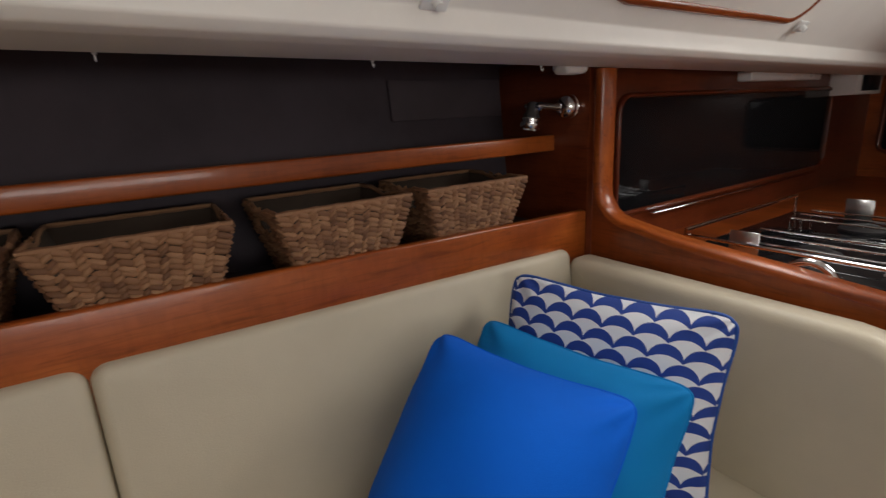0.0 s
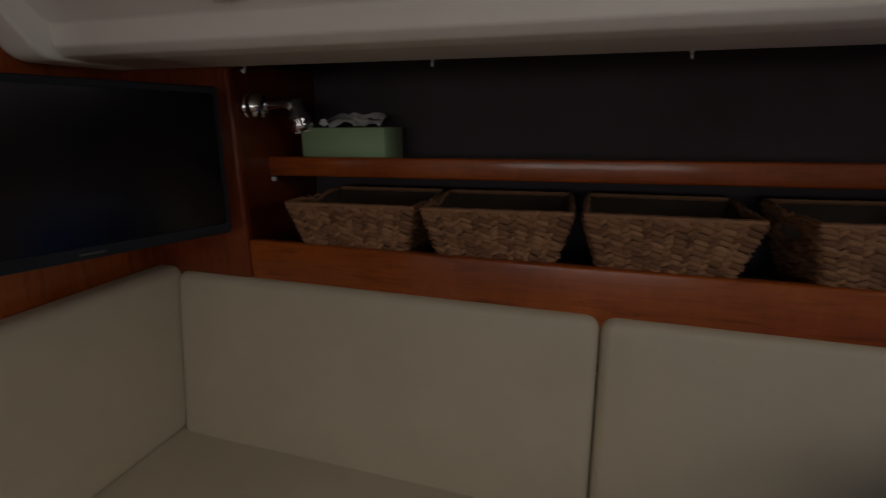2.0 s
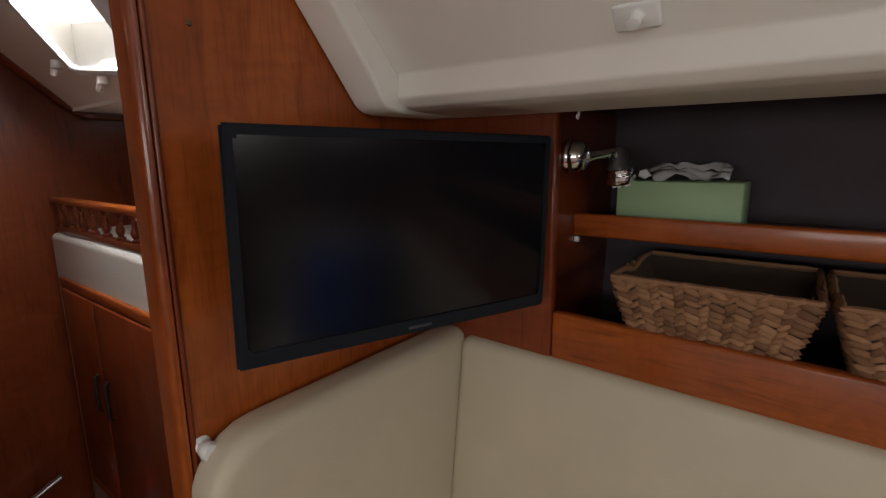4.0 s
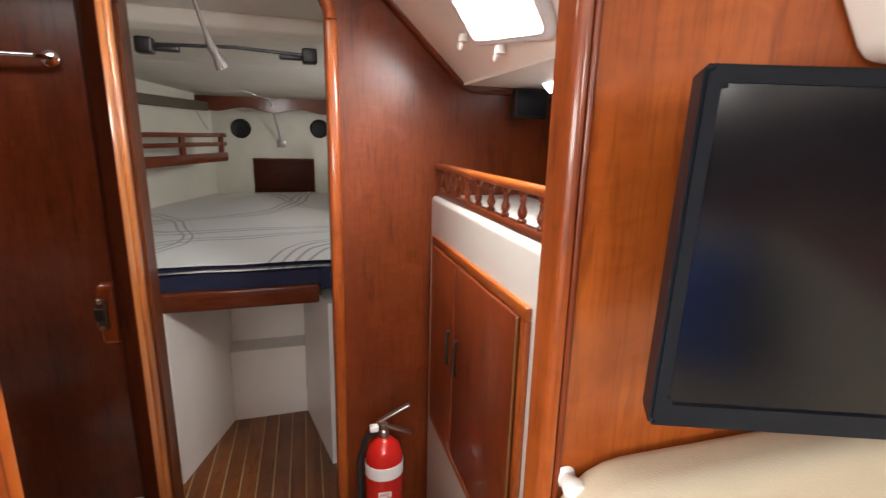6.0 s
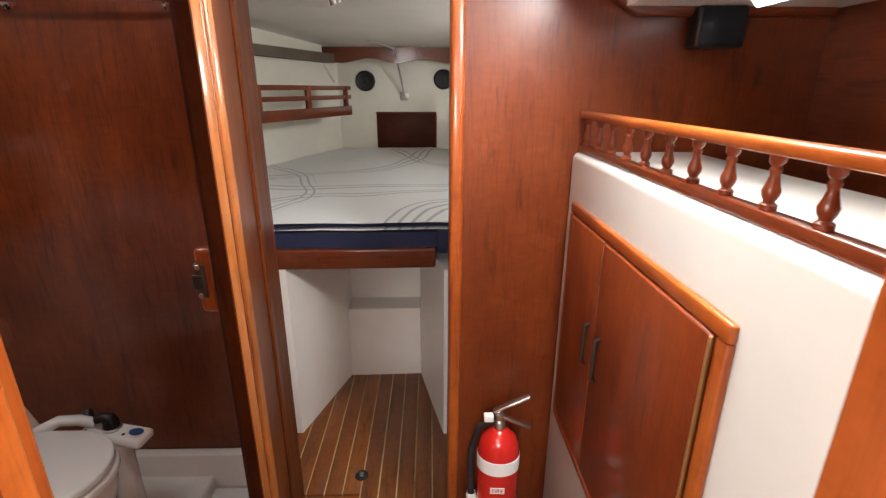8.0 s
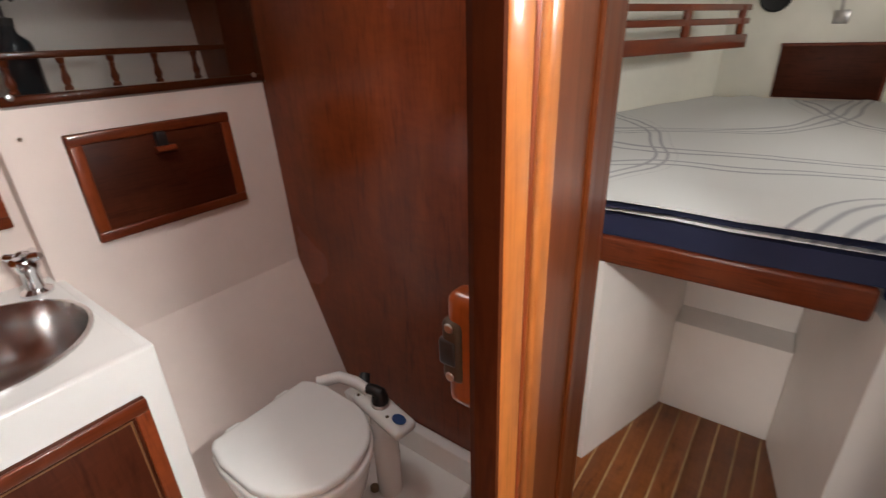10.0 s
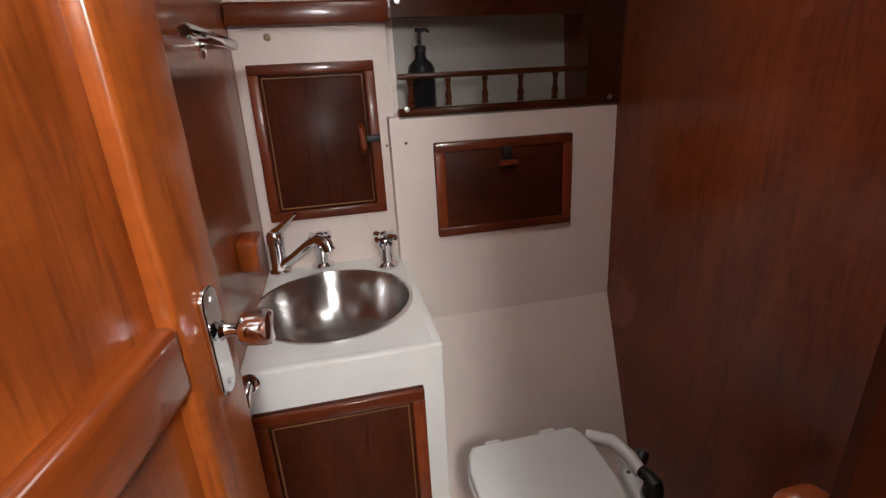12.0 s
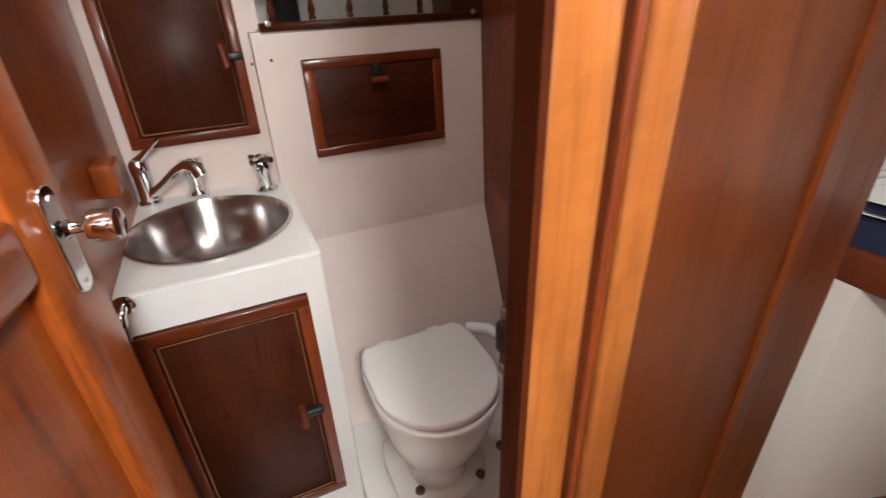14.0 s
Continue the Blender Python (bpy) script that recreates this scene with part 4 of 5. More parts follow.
sec = [(-0.024, -0.007), (0.034, -0.007), (0.034, 0.004), (0.027, 0.010), (-0.016, 0.010), (-0.024, 0.004)]
rings = []
for k, (x, z) in enumerate(edge):
    a, b = edge[max(k - 1, 0)], edge[min(k + 1, len(edge) - 1)]
    t = Vector((b[0] - a[0], b[1] - a[1])).normalized()
    nrm = Vector((t.y, -t.x)) * -1
    nrm = nrm if nrm.x * -1 + nrm.y > 0 else nrm * -1
    rings.append([bm.verts.new((x + nrm.x * q, p, z + nrm.y * q)) for p, q in sec])
for a, b in zip(rings, rings[1:]):
    for k in range(6):
        bm.faces.new((a[k], a[(k + 1) % 6], b[(k + 1) % 6], b[k]))
bm.faces.new(rings[0])
bm.faces.new(rings[-1][::-1])
bmesh.ops.recalc_face_normals(bm, faces=bm.faces)
part("rail", shade(bm, 55), teak_x, cap)
structure("galley_wall", box(0.83, 0.87, -3.6, -1.352, 0.9, 1.60), red_y, "teak lining behind the stove")
ob = thing("galley_locker", "smoked sliding locker panel in a rounded teak frame", "locker", (0.83, -2.3, 1.31))
out_ = [(y, z) for y, z in rounded(-0.77, 0.77, -0.175, 0.175, (0.05,) * 4, 5)]
part("panel", soft_slab(out_, 0.006, 0.001, "x", -0.004, 0.0), smoked, ob)
part("frame", tube([(-0.008, p[0], p[1]) for p in out_ + [out_[0]]], 0.008, 8), red_y, ob)
solid("panel_track", box(0.800, 0.818, -2.95, -1.70, 1.117, 1.123, 0.002, 1), chrome, "thin bright metal track under the smoked panel", "track")
ob = thing("strip_light", "white fluorescent strip light over the stove", "strip light", (0.80, -2.5, 1.535))
part("housing", box(-0.02, 0.03, -0.30, 0.30, -0.018, 0.016, 0.006, 2), white_plastic, ob)
part("switch", box(-0.026, -0.018, -0.21, -0.19, -0.006, 0.006), white_plastic, ob)
ob = thing("wall_speaker", "cream box speaker with a grey grille in the galley", "speaker", (0.78, -3.2, 1.51))
part("cabinet", box(-0.05, 0.05, -0.16, 0.16, -0.06, 0.06, 0.004, 2), white_plastic, ob)
part("grille", box(-0.056, -0.048, -0.12, 0.10, -0.045, 0.045, 0.003, 1), tv_plastic, ob)
structure("galley_counter", box(0.08, 0.83, -3.6, -1.352, 0.98, 1.03), teak_x, "teak galley counter")
structure("galley_front", box(0.10, 0.13, -3.6, -1.352, -0.012, 0.98), teak_z, "teak front of the galley")
ob = thing("aft_locker", "dark smoked locker panel in a teak frame on the aft bulkhead", "locker", (0.50, -3.598, 1.32))
aft_out = rounded(-0.26, 0.26, -0.16, 0.16, (0.04,) * 4, 5)
part("panel", soft_slab(aft_out, 0.006, 0.001, "y", 0.004, 0.0), smoked, ob)
part("frame", tube([(p[0], 0.008, p[1]) for p in aft_out + [aft_out[0]]], 0.009, 8), red_x, ob)
stove = thing("stove", "steel marine stove top with chrome pot rails", "stove", (0.38, -1.92, 1.03))
part("hob", box(-0.25, 0.25, -0.36, 0.36, 0, 0.035, 0.008, 2), smoked, stove)
for y in (-0.18, 0.18):
    part("burner", lathe([(0.0, 0.052), (0.035, 0.050), (0.042, 0.044), (0.06, 0.04), (0.06, 0.035)], pose(0, y, 0)), black, stove)
    for k in range(3):
        part("grate_bar", tube([(-0.16, y - 0.08 + k * 0.08, 0.035), (-0.16, y - 0.08 + k * 0.08, 0.062), (0.16, y - 0.08 + k * 0.08, 0.062), (0.16, y - 0.08 + k * 0.08, 0.035)], 0.003, 6), chrome, stove)
for x in (-0.24, 0.24):
    part("pot_rail", tube([(x, -0.35, 0.03), (x, -0.35, 0.09), (x, 0.35, 0.09), (x, 0.35, 0.03)], 0.005, 8), chrome, stove)
part("pot_rail", tube([(-0.24, 0.35, 0.075), (0.24, 0.35, 0.075)], 0.005, 8), chrome, stove)
for x, y in ((0.10, 0.33), (0.05, -0.30)):
    part("clamp_plate", box(x - 0.035, x + 0.035, y, y + 0.004, 0.035, 0.105, 0.002, 1), steel, stove)
ob = solid("grab_handle", tube([(0.225 + 0.045 * (1 - math.cos(radians(a))), -1.385, 1.10 + 0.045 * math.sin(radians(a))) for a in range(0, 181, 15)], 0.008, 10), chrome, "chrome hoop handle behind the galley divider", "handle")
structure("galley_sill", box(0.075, 0.72, -1.42, -1.352, 1.03, 1.10, 0.008, 2), teak_x, "teak sill behind the divider")

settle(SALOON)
# ---- things: passage ----
LA, LB = Vector((0.4185, PB + 0.002, 0)), Vector((0.4135, FB - 0.002, 0))
lx = (LB - LA).normalized()
ml = Matrix((lx, Vector((0, 0, 1)).cross(lx), Vector((0, 0, 1)))).transposed().to_4x4()
ml.translation = LA
LEN = (LB - LA).length
# in the locker's own axes x runs forward, y points into the passage
locker = thing("passage_locker", "white locker with two teak doors beside the passage", "locker")
locker.matrix_world = ml
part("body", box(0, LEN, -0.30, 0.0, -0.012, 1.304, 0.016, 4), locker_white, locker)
d0, d1, dz0, dz1 = 0.262, 0.888, 0.635, 1.196
fr = part("door_frame", box(d0, d1, 0.0, 0.012, dz1 - 0.025, dz1, 0.004, 2), teak_x, locker)
part("door_frame", box(d0, d0 + 0.025, 0.0, 0.012, dz0, dz1 - 0.024, 0.004, 2), teak_z, locker)
part("door_frame", box(d1 - 0.025, d1, 0.0, 0.012, dz0, dz1 - 0.024, 0.004, 2), teak_z, locker)
part("door_frame", box(d0, d1, 0.0, 0.012, dz0 - 0.032, dz0, 0.004, 2), teak_x, locker)
mid = 0.650
hinge_brass = painted("dull_brass", (0.34, 0.22, 0.09), 0.4, 60, 0.1, 0.3, 0, 0.7)
pull_bronze = painted("dark_bronze_pull", (0.030, 0.018, 0.012), 0.5, 60, 0.2, 0.3, 0, 0.3)
for a, b, hx in ((d0 + 0.026, mid - 0.002, mid - 0.035), (mid + 0.002, d1 - 0.026, mid + 0.03)):
    door = part("door", box(a, b, 0.0, 0.016, dz0 + 0.001, dz1 - 0.026, 0.004, 2), red_z, locker)
    h = part("handle", tube([(hx, 0.012, 0.985), (hx, 0.023, 0.978), (hx, 0.025, 0.93), (hx, 0.023, 0.89), (hx, 0.012, 0.885)], 0.0048, 8), pull_bronze, door, "dark bronze pull handle")
part("hinge", tube([(d0 + 0.0255, 0.016, dz0), (d0 + 0.0255, 0.016, dz1 - 0.027)], 0.0028, 6), hinge_brass, locker, "brass piano hinge")

balu = thing("fiddle_balustrade", "low teak balustrade with turned balusters on the locker", "balustrade")
balu.matrix_world = ml @ pose(0, -0.022, 1.304)
part("bottom_rail", box(0.01, LEN - 0.012, -0.010, 0.010, 0.0, 0.018, 0.003, 2), red_x, balu)
part("top_rail", box(0.01, LEN - 0.012, -0.013, 0.013, 0.078, 0.094, 0.004, 2), teak_x, balu)
prof = [(0.0, 0.018), (0.009, 0.018), (0.009, 0.024), (0.0055, 0.027), (0.0085, 0.033), (0.0095, 0.039), (0.0065, 0.048), (0.0048, 0.056), (0.0065, 0.062), (0.0045, 0.066), (0.008, 0.070), (0.0085, 0.078), (0, 0.078)]
bal_mesh = None
x = 0.06
while x < LEN - 0.03:
    if bal_mesh is None:
        ob = part("baluster", lathe(prof, Matrix(), 12), red_z, balu)
        bal_mesh = ob.data
    else:
        ob = new("baluster", bal_mesh)
        ob.parent = balu
    ob.location = (x, 0, 0)
    x += 0.078
ob = thing("box_speaker", "small black box speaker on the passage bulkhead", "speaker", (0.705, FB, 1.577))
part("cabinet", box(-0.055, 0.055, -0.05, -0.001, -0.042, 0.042, 0.006, 2), black, ob)
part("grille", box(-0.048, 0.048, -0.053, -0.0495, -0.036, 0.036, 0.001, 1), tv_plastic, ob)

hatch_white = painted("pale_grey_hatch_frame", (0.66, 0.69, 0.72), 0.35, 60, 0.03, 0.06)
hatch = thing("side_hatch", "white-framed deck hatch standing bright in the sloping deckhead", "hatch")
quad = [Vector(p) + Vector((-0.006, 0, -0.006)) for p in rim]
pts = []
for k in range(4):
    p, a, b = quad[k], quad[k - 1], quad[(k + 1) % 4]
    da, db = (a - p).normalized() * 0.03, (b - p).normalized() * 0.03
    for s in range(5):
        t = s / 4
        pts.append((p + da) * (1 - t) ** 2 + p * 2 * t * (1 - t) + (p + db) * t ** 2)
part("frame", tube(pts + [pts[0]], 0.009, 10), hatch_white, hatch)
inner = [p + (sum(quad, Vector()) / 4 - p) * 0.08 + Vector((-0.004, 0, -0.004)) for p in pts]
part("seal", tube(inner + [inner[0]], 0.004, 8), white_plastic, hatch)
for x, y in ((0.420, 1.56), (0.462, 1.44), (0.305, 1.38)):
    p = Vector(on(x, y)) + Vector((-0.012, 0, -0.012))
    part("latch", join(lathe([(0, 0.012), (0.010, 0.010), (0.012, -0.006), (0, -0.010)], Matrix.Translation(p), 12), tube([p, p + Vector((-0.004, 0.010, -0.010)), p + Vector((-0.003, 0.018, -0.016))], 0.0065, 8)), white_plastic, hatch)

# fire extinguisher
ext = thing("fire_extinguisher", "red dry-powder fire extinguisher standing against the bulkhead", "fire extinguisher", (0.259, 1.786, 0.0))
ext.scale = (1.13, 1.0, 1.16)
part("cylinder", lathe([(0, 0.0), (0.050, 0.0), (0.053, 0.01), (0.053, 0.40), (0.050, 0.428), (0.040, 0.452), (0.024, 0.466), (0.016, 0.472), (0, 0.474)], Matrix(), 32), ext_red, ext)
part("band", lathe([(0.0532, 0.365), (0.0542, 0.366), (0.0542, 0.402), (0.0532, 0.403)], Matrix(), 32), white_plastic, ext, "white label band")
part("label_border", lathe([(0.0531, 0.192), (0.0535, 0.193), (0.0535, 0.270), (0.0531, 0.271)], Matrix(), 32), painted("dark_green_ink", (0.02, 0.045, 0.03), 0.4), ext, "dark green label border")
part("label", lathe([(0.0532, 0.20), (0.0538, 0.201), (0.0538, 0.262), (0.0532, 0.263)], Matrix(), 32), white_plastic, ext, "printed label")
for k in range(3):
    a = radians(-130 + k * 25)
    part("pictogram", turned(box(-0.009, 0.009, -0.001, 0.001, 0.212, 0.252), pose(0.0545 * math.cos(a), 0.0545 * math.sin(a), 0, 0, 0, math.degrees(a) + 90)), painted("pictogram_ink", (0.03, 0.09, 0.06), 0.5), ext)
part("sticker", turned(box(-0.018, 0.018, -0.001, 0.001, 0.315, 0.332), pose(-0.006, -0.0535, 0, 0, 0, -4)), white_plastic, ext)
txt = bpy.data.curves.new("lettering", "FONT")
txt.body, txt.size, txt.extrude, txt.align_x, txt.align_y = "FIRE", 0.016, 0.0004, "CENTER", "CENTER"
txt.materials.append(ext_red)
lettering = new("lettering", txt)
lettering.parent = ext
lettering.matrix_basis = pose(-0.006, -0.0552, 0.3235, 90, 0, -4)
part("valve", lathe([(0, 0.468), (0.014, 0.468), (0.014, 0.49), (0.010, 0.495), (0.012, 0.512), (0, 0.515)], Matrix(), 16), steel, ext)
part("carry_handle", turned(box(-0.01, 0.085, -0.009, 0.009, -0.004, 0.004, 0.003, 2), pose(0.0, 0, 0.507, 0, 24, 0)), steel, ext)
part("squeeze_lever", turned(box(-0.005, 0.092, -0.009, 0.009, -0.004, 0.004, 0.003, 2), pose(-0.012, 0, 0.522, 0, -24, 0)), steel, ext)
part("plug", box(-0.040, -0.016, -0.012, 0.008, 0.494, 0.512, 0.003, 2), white_plastic, ext, "white plastic plug")
part("hose", tube([(-0.012, 0.0, 0.495), (-0.05, 0.01, 0.47), (-0.068, 0.012, 0.40), (-0.066, 0.012, 0.25), (-0.062, 0.012, 0.12)], 0.009, 10), rubber, ext)
part("nozzle_clip", lathe([(0.012, 0), (0.014, 0.012), (0.012, 0.024)], pose(-0.066, 0.004, 0.25), 12), white_plastic, ext)

built.update(scene.objects)
# ---- things: forward cabin ----
structure("berth_locker_port", prism([(-0.494, 2.43), (-0.338, 2.886), (-0.338, 3.9), (-1.3, 3.9), (-1.3, 2.43)], "z", -0.012, 0.786), laminate, "white locker front under the berth")
structure("berth_locker_end", box(-0.337, 0.031, 2.886, 3.9, -0.012, 0.395, 0.004, 2), laminate, "white locker end with a ledge under the berth")
structure("berth_locker_back", box(-0.337, 0.031, 3.03, 3.06, 0.395, 0.786), laminate, "white back of the ledge under the berth")
structure("berth_locker_starboard", prism([(0.126, 2.395), (0.032, 2.872), (0.032, 3.9), (1.3, 3.9), (1.3, 2.43), (0.24, 2.425)], "z", -0.012, 0.786), laminate, "white locker front under the berth")
structure("berth_board", box(-1.2, 0.095, 2.425, 2.455, 0.782, 0.866, 0.012, 3), red_x, "dark teak edge board of the berth")
quilt, _nt, _bs = shader("white_quilted_ticking")
_s = _nt.nodes.new("ShaderNodeSeparateXYZ")
_wob = node(_nt, "ShaderNodeTexNoise", Scale=1.6, Detail=1.0)
_nt.links.new(coords(_nt, (1.0, 1.0, 0.0)), _wob.inputs[0])
_nt.links.new(coords(_nt, (1.0, 1.0, 0.0)), _s.inputs[0])
_line = None
# stitched sweeps: bundles of a few parallel arcs about far-off centres
for cx, cy, r0, wide in ((-1.15, 2.15, 0.55, 0.13), (-1.3, 2.9, 0.75, 0.10), (0.55, 2.05, 0.62, 0.15), (-0.2, 5.2, 2.2, 0.09), (1.3, 3.3, 0.8, 0.13), (-0.9, 4.2, 0.95, 0.12), (0.2, 1.1, 1.75, 0.08), (1.0, 4.4, 1.15, 0.10)):
    dx, dy = math_node("SUBTRACT", _s.outputs[0], cx), math_node("SUBTRACT", _s.outputs[1], cy)
    rad = math_node("SQRT", math_node("ADD", math_node("MULTIPLY", dx, dx), math_node("MULTIPLY", dy, dy)))
    rad = math_node("SUBTRACT", math_node("ADD", rad, math_node("MULTIPLY", _wob.outputs[0], 0.24)), r0 + 0.12)
    inside = math_node("MULTIPLY", math_node("GREATER_THAN", rad, 0.0), math_node("LESS_THAN", rad, wide))
    away = math_node("ABSOLUTE", math_node("SUBTRACT", math_node("FRACT", math_node("MULTIPLY", rad, 24.0)), 0.5))
    stroke = math_node("MULTIPLY", inside, math_node("SUBTRACT", 0.5, away))
    _line = stroke if _line is None else math_node("MAXIMUM", _line, stroke)
_k = math_node("SUBTRACT", 0.5, _line)
_c = ramp(_nt, _k, [(0.0, (0.40, 0.41, 0.44)), (0.09, (0.47, 0.48, 0.51)), (0.20, (0.75, 0.76, 0.75)), (1.0, (0.76, 0.77, 0.76))])
_nt.links.new(_c, _bs.inputs["Base Color"])
_bs.inputs["Roughness"].default_value = 0.8
bump(_nt, _bs, _k, 0.22, 0.005)
berth = thing("berth_mattress", "white quilted mattress with navy sides on the forward berth", "mattress")


def bed_x(y):
    return -0.06 - (0.44 + (4.15 - y) * 0.563), -0.06 + (0.44 + (4.15 - y) * 0.563)


def bed_layer(y0, z0, z1, over=0.0):
    bm = bmesh.new()
    rows = []
    for k in range(17):
        y = y0 - over + (4.13 - y0 + over) * k / 16
        a, b = bed_x(y)
        up = 0.075 * (k / 16)
        rows.append([[bm.verts.new((a + (b - a) * i / 20, y + (0.008 * math.sin(i * 1.9) if k == 0 else 0), z + up + (0.014 * noise.noise((i * 0.4, k * 0.5, 2)) if z == z1 else 0) - (0.012 if z == z1 and k == 0 else 0))) for i in range(21)] for z in (z0, z1)])
    for r, s in zip(rows, rows[1:]):
        for i in range(20):
            bm.faces.new((r[1][i], r[1][i + 1], s[1][i + 1], s[1][i]))
            bm.faces.new((r[0][i], s[0][i], s[0][i + 1], r[0][i + 1]))
    for i in range(20):
        bm.faces.new((rows[0][0][i], rows[0][0][i + 1], rows[0][1][i + 1], rows[0][1][i]))
    bmesh.ops.recalc_face_normals(bm, faces=bm.faces)
    return shade(bm, 50)


part("side_panel", bed_layer(2.435, 0.867, 0.940), navy_cloth, berth, "navy side panel")
part("side_band", bed_layer(2.432, 0.9405, 0.955), quilt, berth, "white band")
part("piping", bed_layer(2.430, 0.9555, 0.966, 0.004), navy_cloth, berth, "black piping")
part("top_panel", bed_layer(2.437, 0.9665, 0.982), quilt, berth, "white quilted top")
part("skirt_corner", box(0.10, 0.30, 2.428, 2.46, 0.84, 0.94, 0.01, 2), navy_cloth, berth, "navy corner flap")

ob = thing("access_panel", "dark teak access panel on the cabin end wall", "panel", (-0.052, 4.148, 1.18))
part("board", box(-0.205, 0.205, -0.012, 0.0, -0.118, 0.118, 0.003, 2), dark_x, ob)
part("moulding", tube([(-0.208, -0.010, 0.119), (0.208, -0.010, 0.119)], 0.007, 8), red_x, ob)
part("moulding", tube([(0.206, -0.010, 0.119), (0.206, -0.010, -0.119)], 0.006, 8), red_z, ob)


def speaker(x, z):
    ob = thing("round_speaker", "round black flush speaker on the cabin end wall", "speaker", (x, 4.147, z), "cabin speakers")
    m = pose(0, 0, 0, 90, 0, 0)
    part("rim", lathe([(0.066, 0), (0.066, 0.008), (0.058, 0.014), (0.052, 0.010)], m, 28), black, ob)
    part("cone", lathe([(0.053, 0.010), (0.02, 0.002), (0.018, 0.008), (0, 0.012)], m, 28), rubber, ob)


speaker(-0.323, 1.506)
speaker(0.205, 1.518)


strip_brown = painted("weathered_brown_strip", (0.10, 0.075, 0.05), 0.6, 60, 0.15, 0.2)
strut_grey = painted("grey_anodised", (0.22, 0.205, 0.19), 0.5, 80, 0.05, 0.1, 0, 0.2)


def rail_shelf(a, b, name):
    a, b = Vector((*a, 0)), Vector((*b, 0))
    e = (b - a).normalized()
    m = Matrix((e, Vector((0, 0, 1)).cross(e), Vector((0, 0, 1)))).transposed().to_4x4()
    m.translation = a
    L = (b - a).length
    ob = thing("bunk_shelf", "teak bunk shelf with an open fiddle rail along the hull", "shelf", (0, 0, 0), "bunk shelves")
    ob.matrix_world = m
    s = 1 if name == "port" else -1
    part("shelf_board", box(0, L, min(0, s * 0.22), max(0, s * 0.22), 1.30, 1.315), red_x, ob)
    part("fiddle_board", box(0, L, -0.010, 0.010, 1.30, 1.355, 0.004, 2), red_x, ob)
    for z in (1.395, 1.448):
        part("rail", box(0, L, -0.008, 0.008, z, z + 0.024, 0.004, 2), red_x, ob)
    k = 0.06
    while k < L:
        part("post", box(k - 0.02, k + 0.02, -0.009, 0.009, 1.355, 1.47, 0.003, 1), red_z, ob)
        k += 0.42


rail_shelf((-0.392, 3.85), (-0.90, 2.50), "starboard")
rail_shelf((0.285, 3.95), (0.82, 2.50), "port")
wave = [(-0.62 + 0.035 * k, 1.628 + 0.014 * math.sin(k * 0.62 + 1.9)) for k in range(32)]
solid("valance_board", prism([(-0.62, 1.71)] + wave + [(wave[-1][0], 1.71)], "y", 4.02, 4.04), red_x, "dark teak valance with a wavy lower edge", "valance")
solid("deck_beam", slab([(-0.50, 4.01, 1.612), (-1.21, 2.72, 1.640), (-1.25, 2.74, 1.640), (-0.55, 4.03, 1.612)], (0, 0, 0.055)), strip_brown, "dark teak strip under the deck edge", "beam")
solid("deck_stay", tube([(-0.60, 4.0, 1.66), (-0.52, 4.1, 1.50)], 0.012, 8), liner, "cream support stay at the deck edge", "stay")
ob = thing("hatch_stay", "thin steel stay with a chain from the deckhead", "stay", (-0.062, 4.145, 1.41))
part("foot_plate", box(-0.028, 0.028, -0.008, 0.0, -0.028, 0.028, 0.003, 1), steel, ob)
part("rod", tube([(0, -0.01, 0), (-0.02, -0.06, 0.12), (-0.055, -0.14, 0.285)], 0.006, 8), steel, ob)
bm = bmesh.new()
for k in range(16):
    p = Vector((-0.055, -0.14, 0.287)).lerp(Vector((-0.21, -0.30, 0.325)), k / 15)
    lathe([(0, -0.007), (0.006, -0.003), (0.006, 0.003), (0, 0.007)], Matrix.Translation(p), 6, bm)
part("chain", bm, steel, ob)
ob = thing("blind_rail", "black blind rail with end brackets under the cabin hatch", "rail", (-0.13, 1.985, 1.705))
part("rail", tube([(-0.22, 0.008, 0.006), (0.0, 0.0, 0.012), (0.19, -0.012, 0.002)], 0.005, 8), black, ob)
for x, s in ((-0.225, 1), (0.205, -1)):
    part("bracket", join(box(x - 0.022, x + 0.022, -0.022, 0.022, -0.02, 0.022, 0.006, 2), box(min(x, x + s * 0.085), max(x, x + s * 0.085), -0.01, 0.01, -0.012, 0.004, 0.004, 2)), black, ob)
ob = solid("hatch_strut", tube([(-0.182, 1.972, 1.71), (-0.170, 1.985, 1.655)], [0.011, 0.012], 8, tube([(-0.235, 1.955, 1.885), (-0.198, 1.968, 1.742), (-0.190, 1.972, 1.715), (-0.158, 1.985, 1.66)], [0.0055, 0.0065, 0.012, 0.013], 8)), strut_grey, "grey metal hatch strut below the deckhead", "strut")
ob = thing("sole_lift_ring", "round black lift ring set in the cabin sole", "lift ring", (-0.208, 2.165, 0.011))
part("ring", lathe([(0, 0.001), (0.018, 0.001), (0.024, 0.004), (0.027, 0.001), (0.027, -0.008)], Matrix(), 20), black, ob)
part("latch", box(-0.008, 0.008, -0.012, 0.012, 0.0015, 0.006, 0.002, 1), steel, ob)

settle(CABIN)
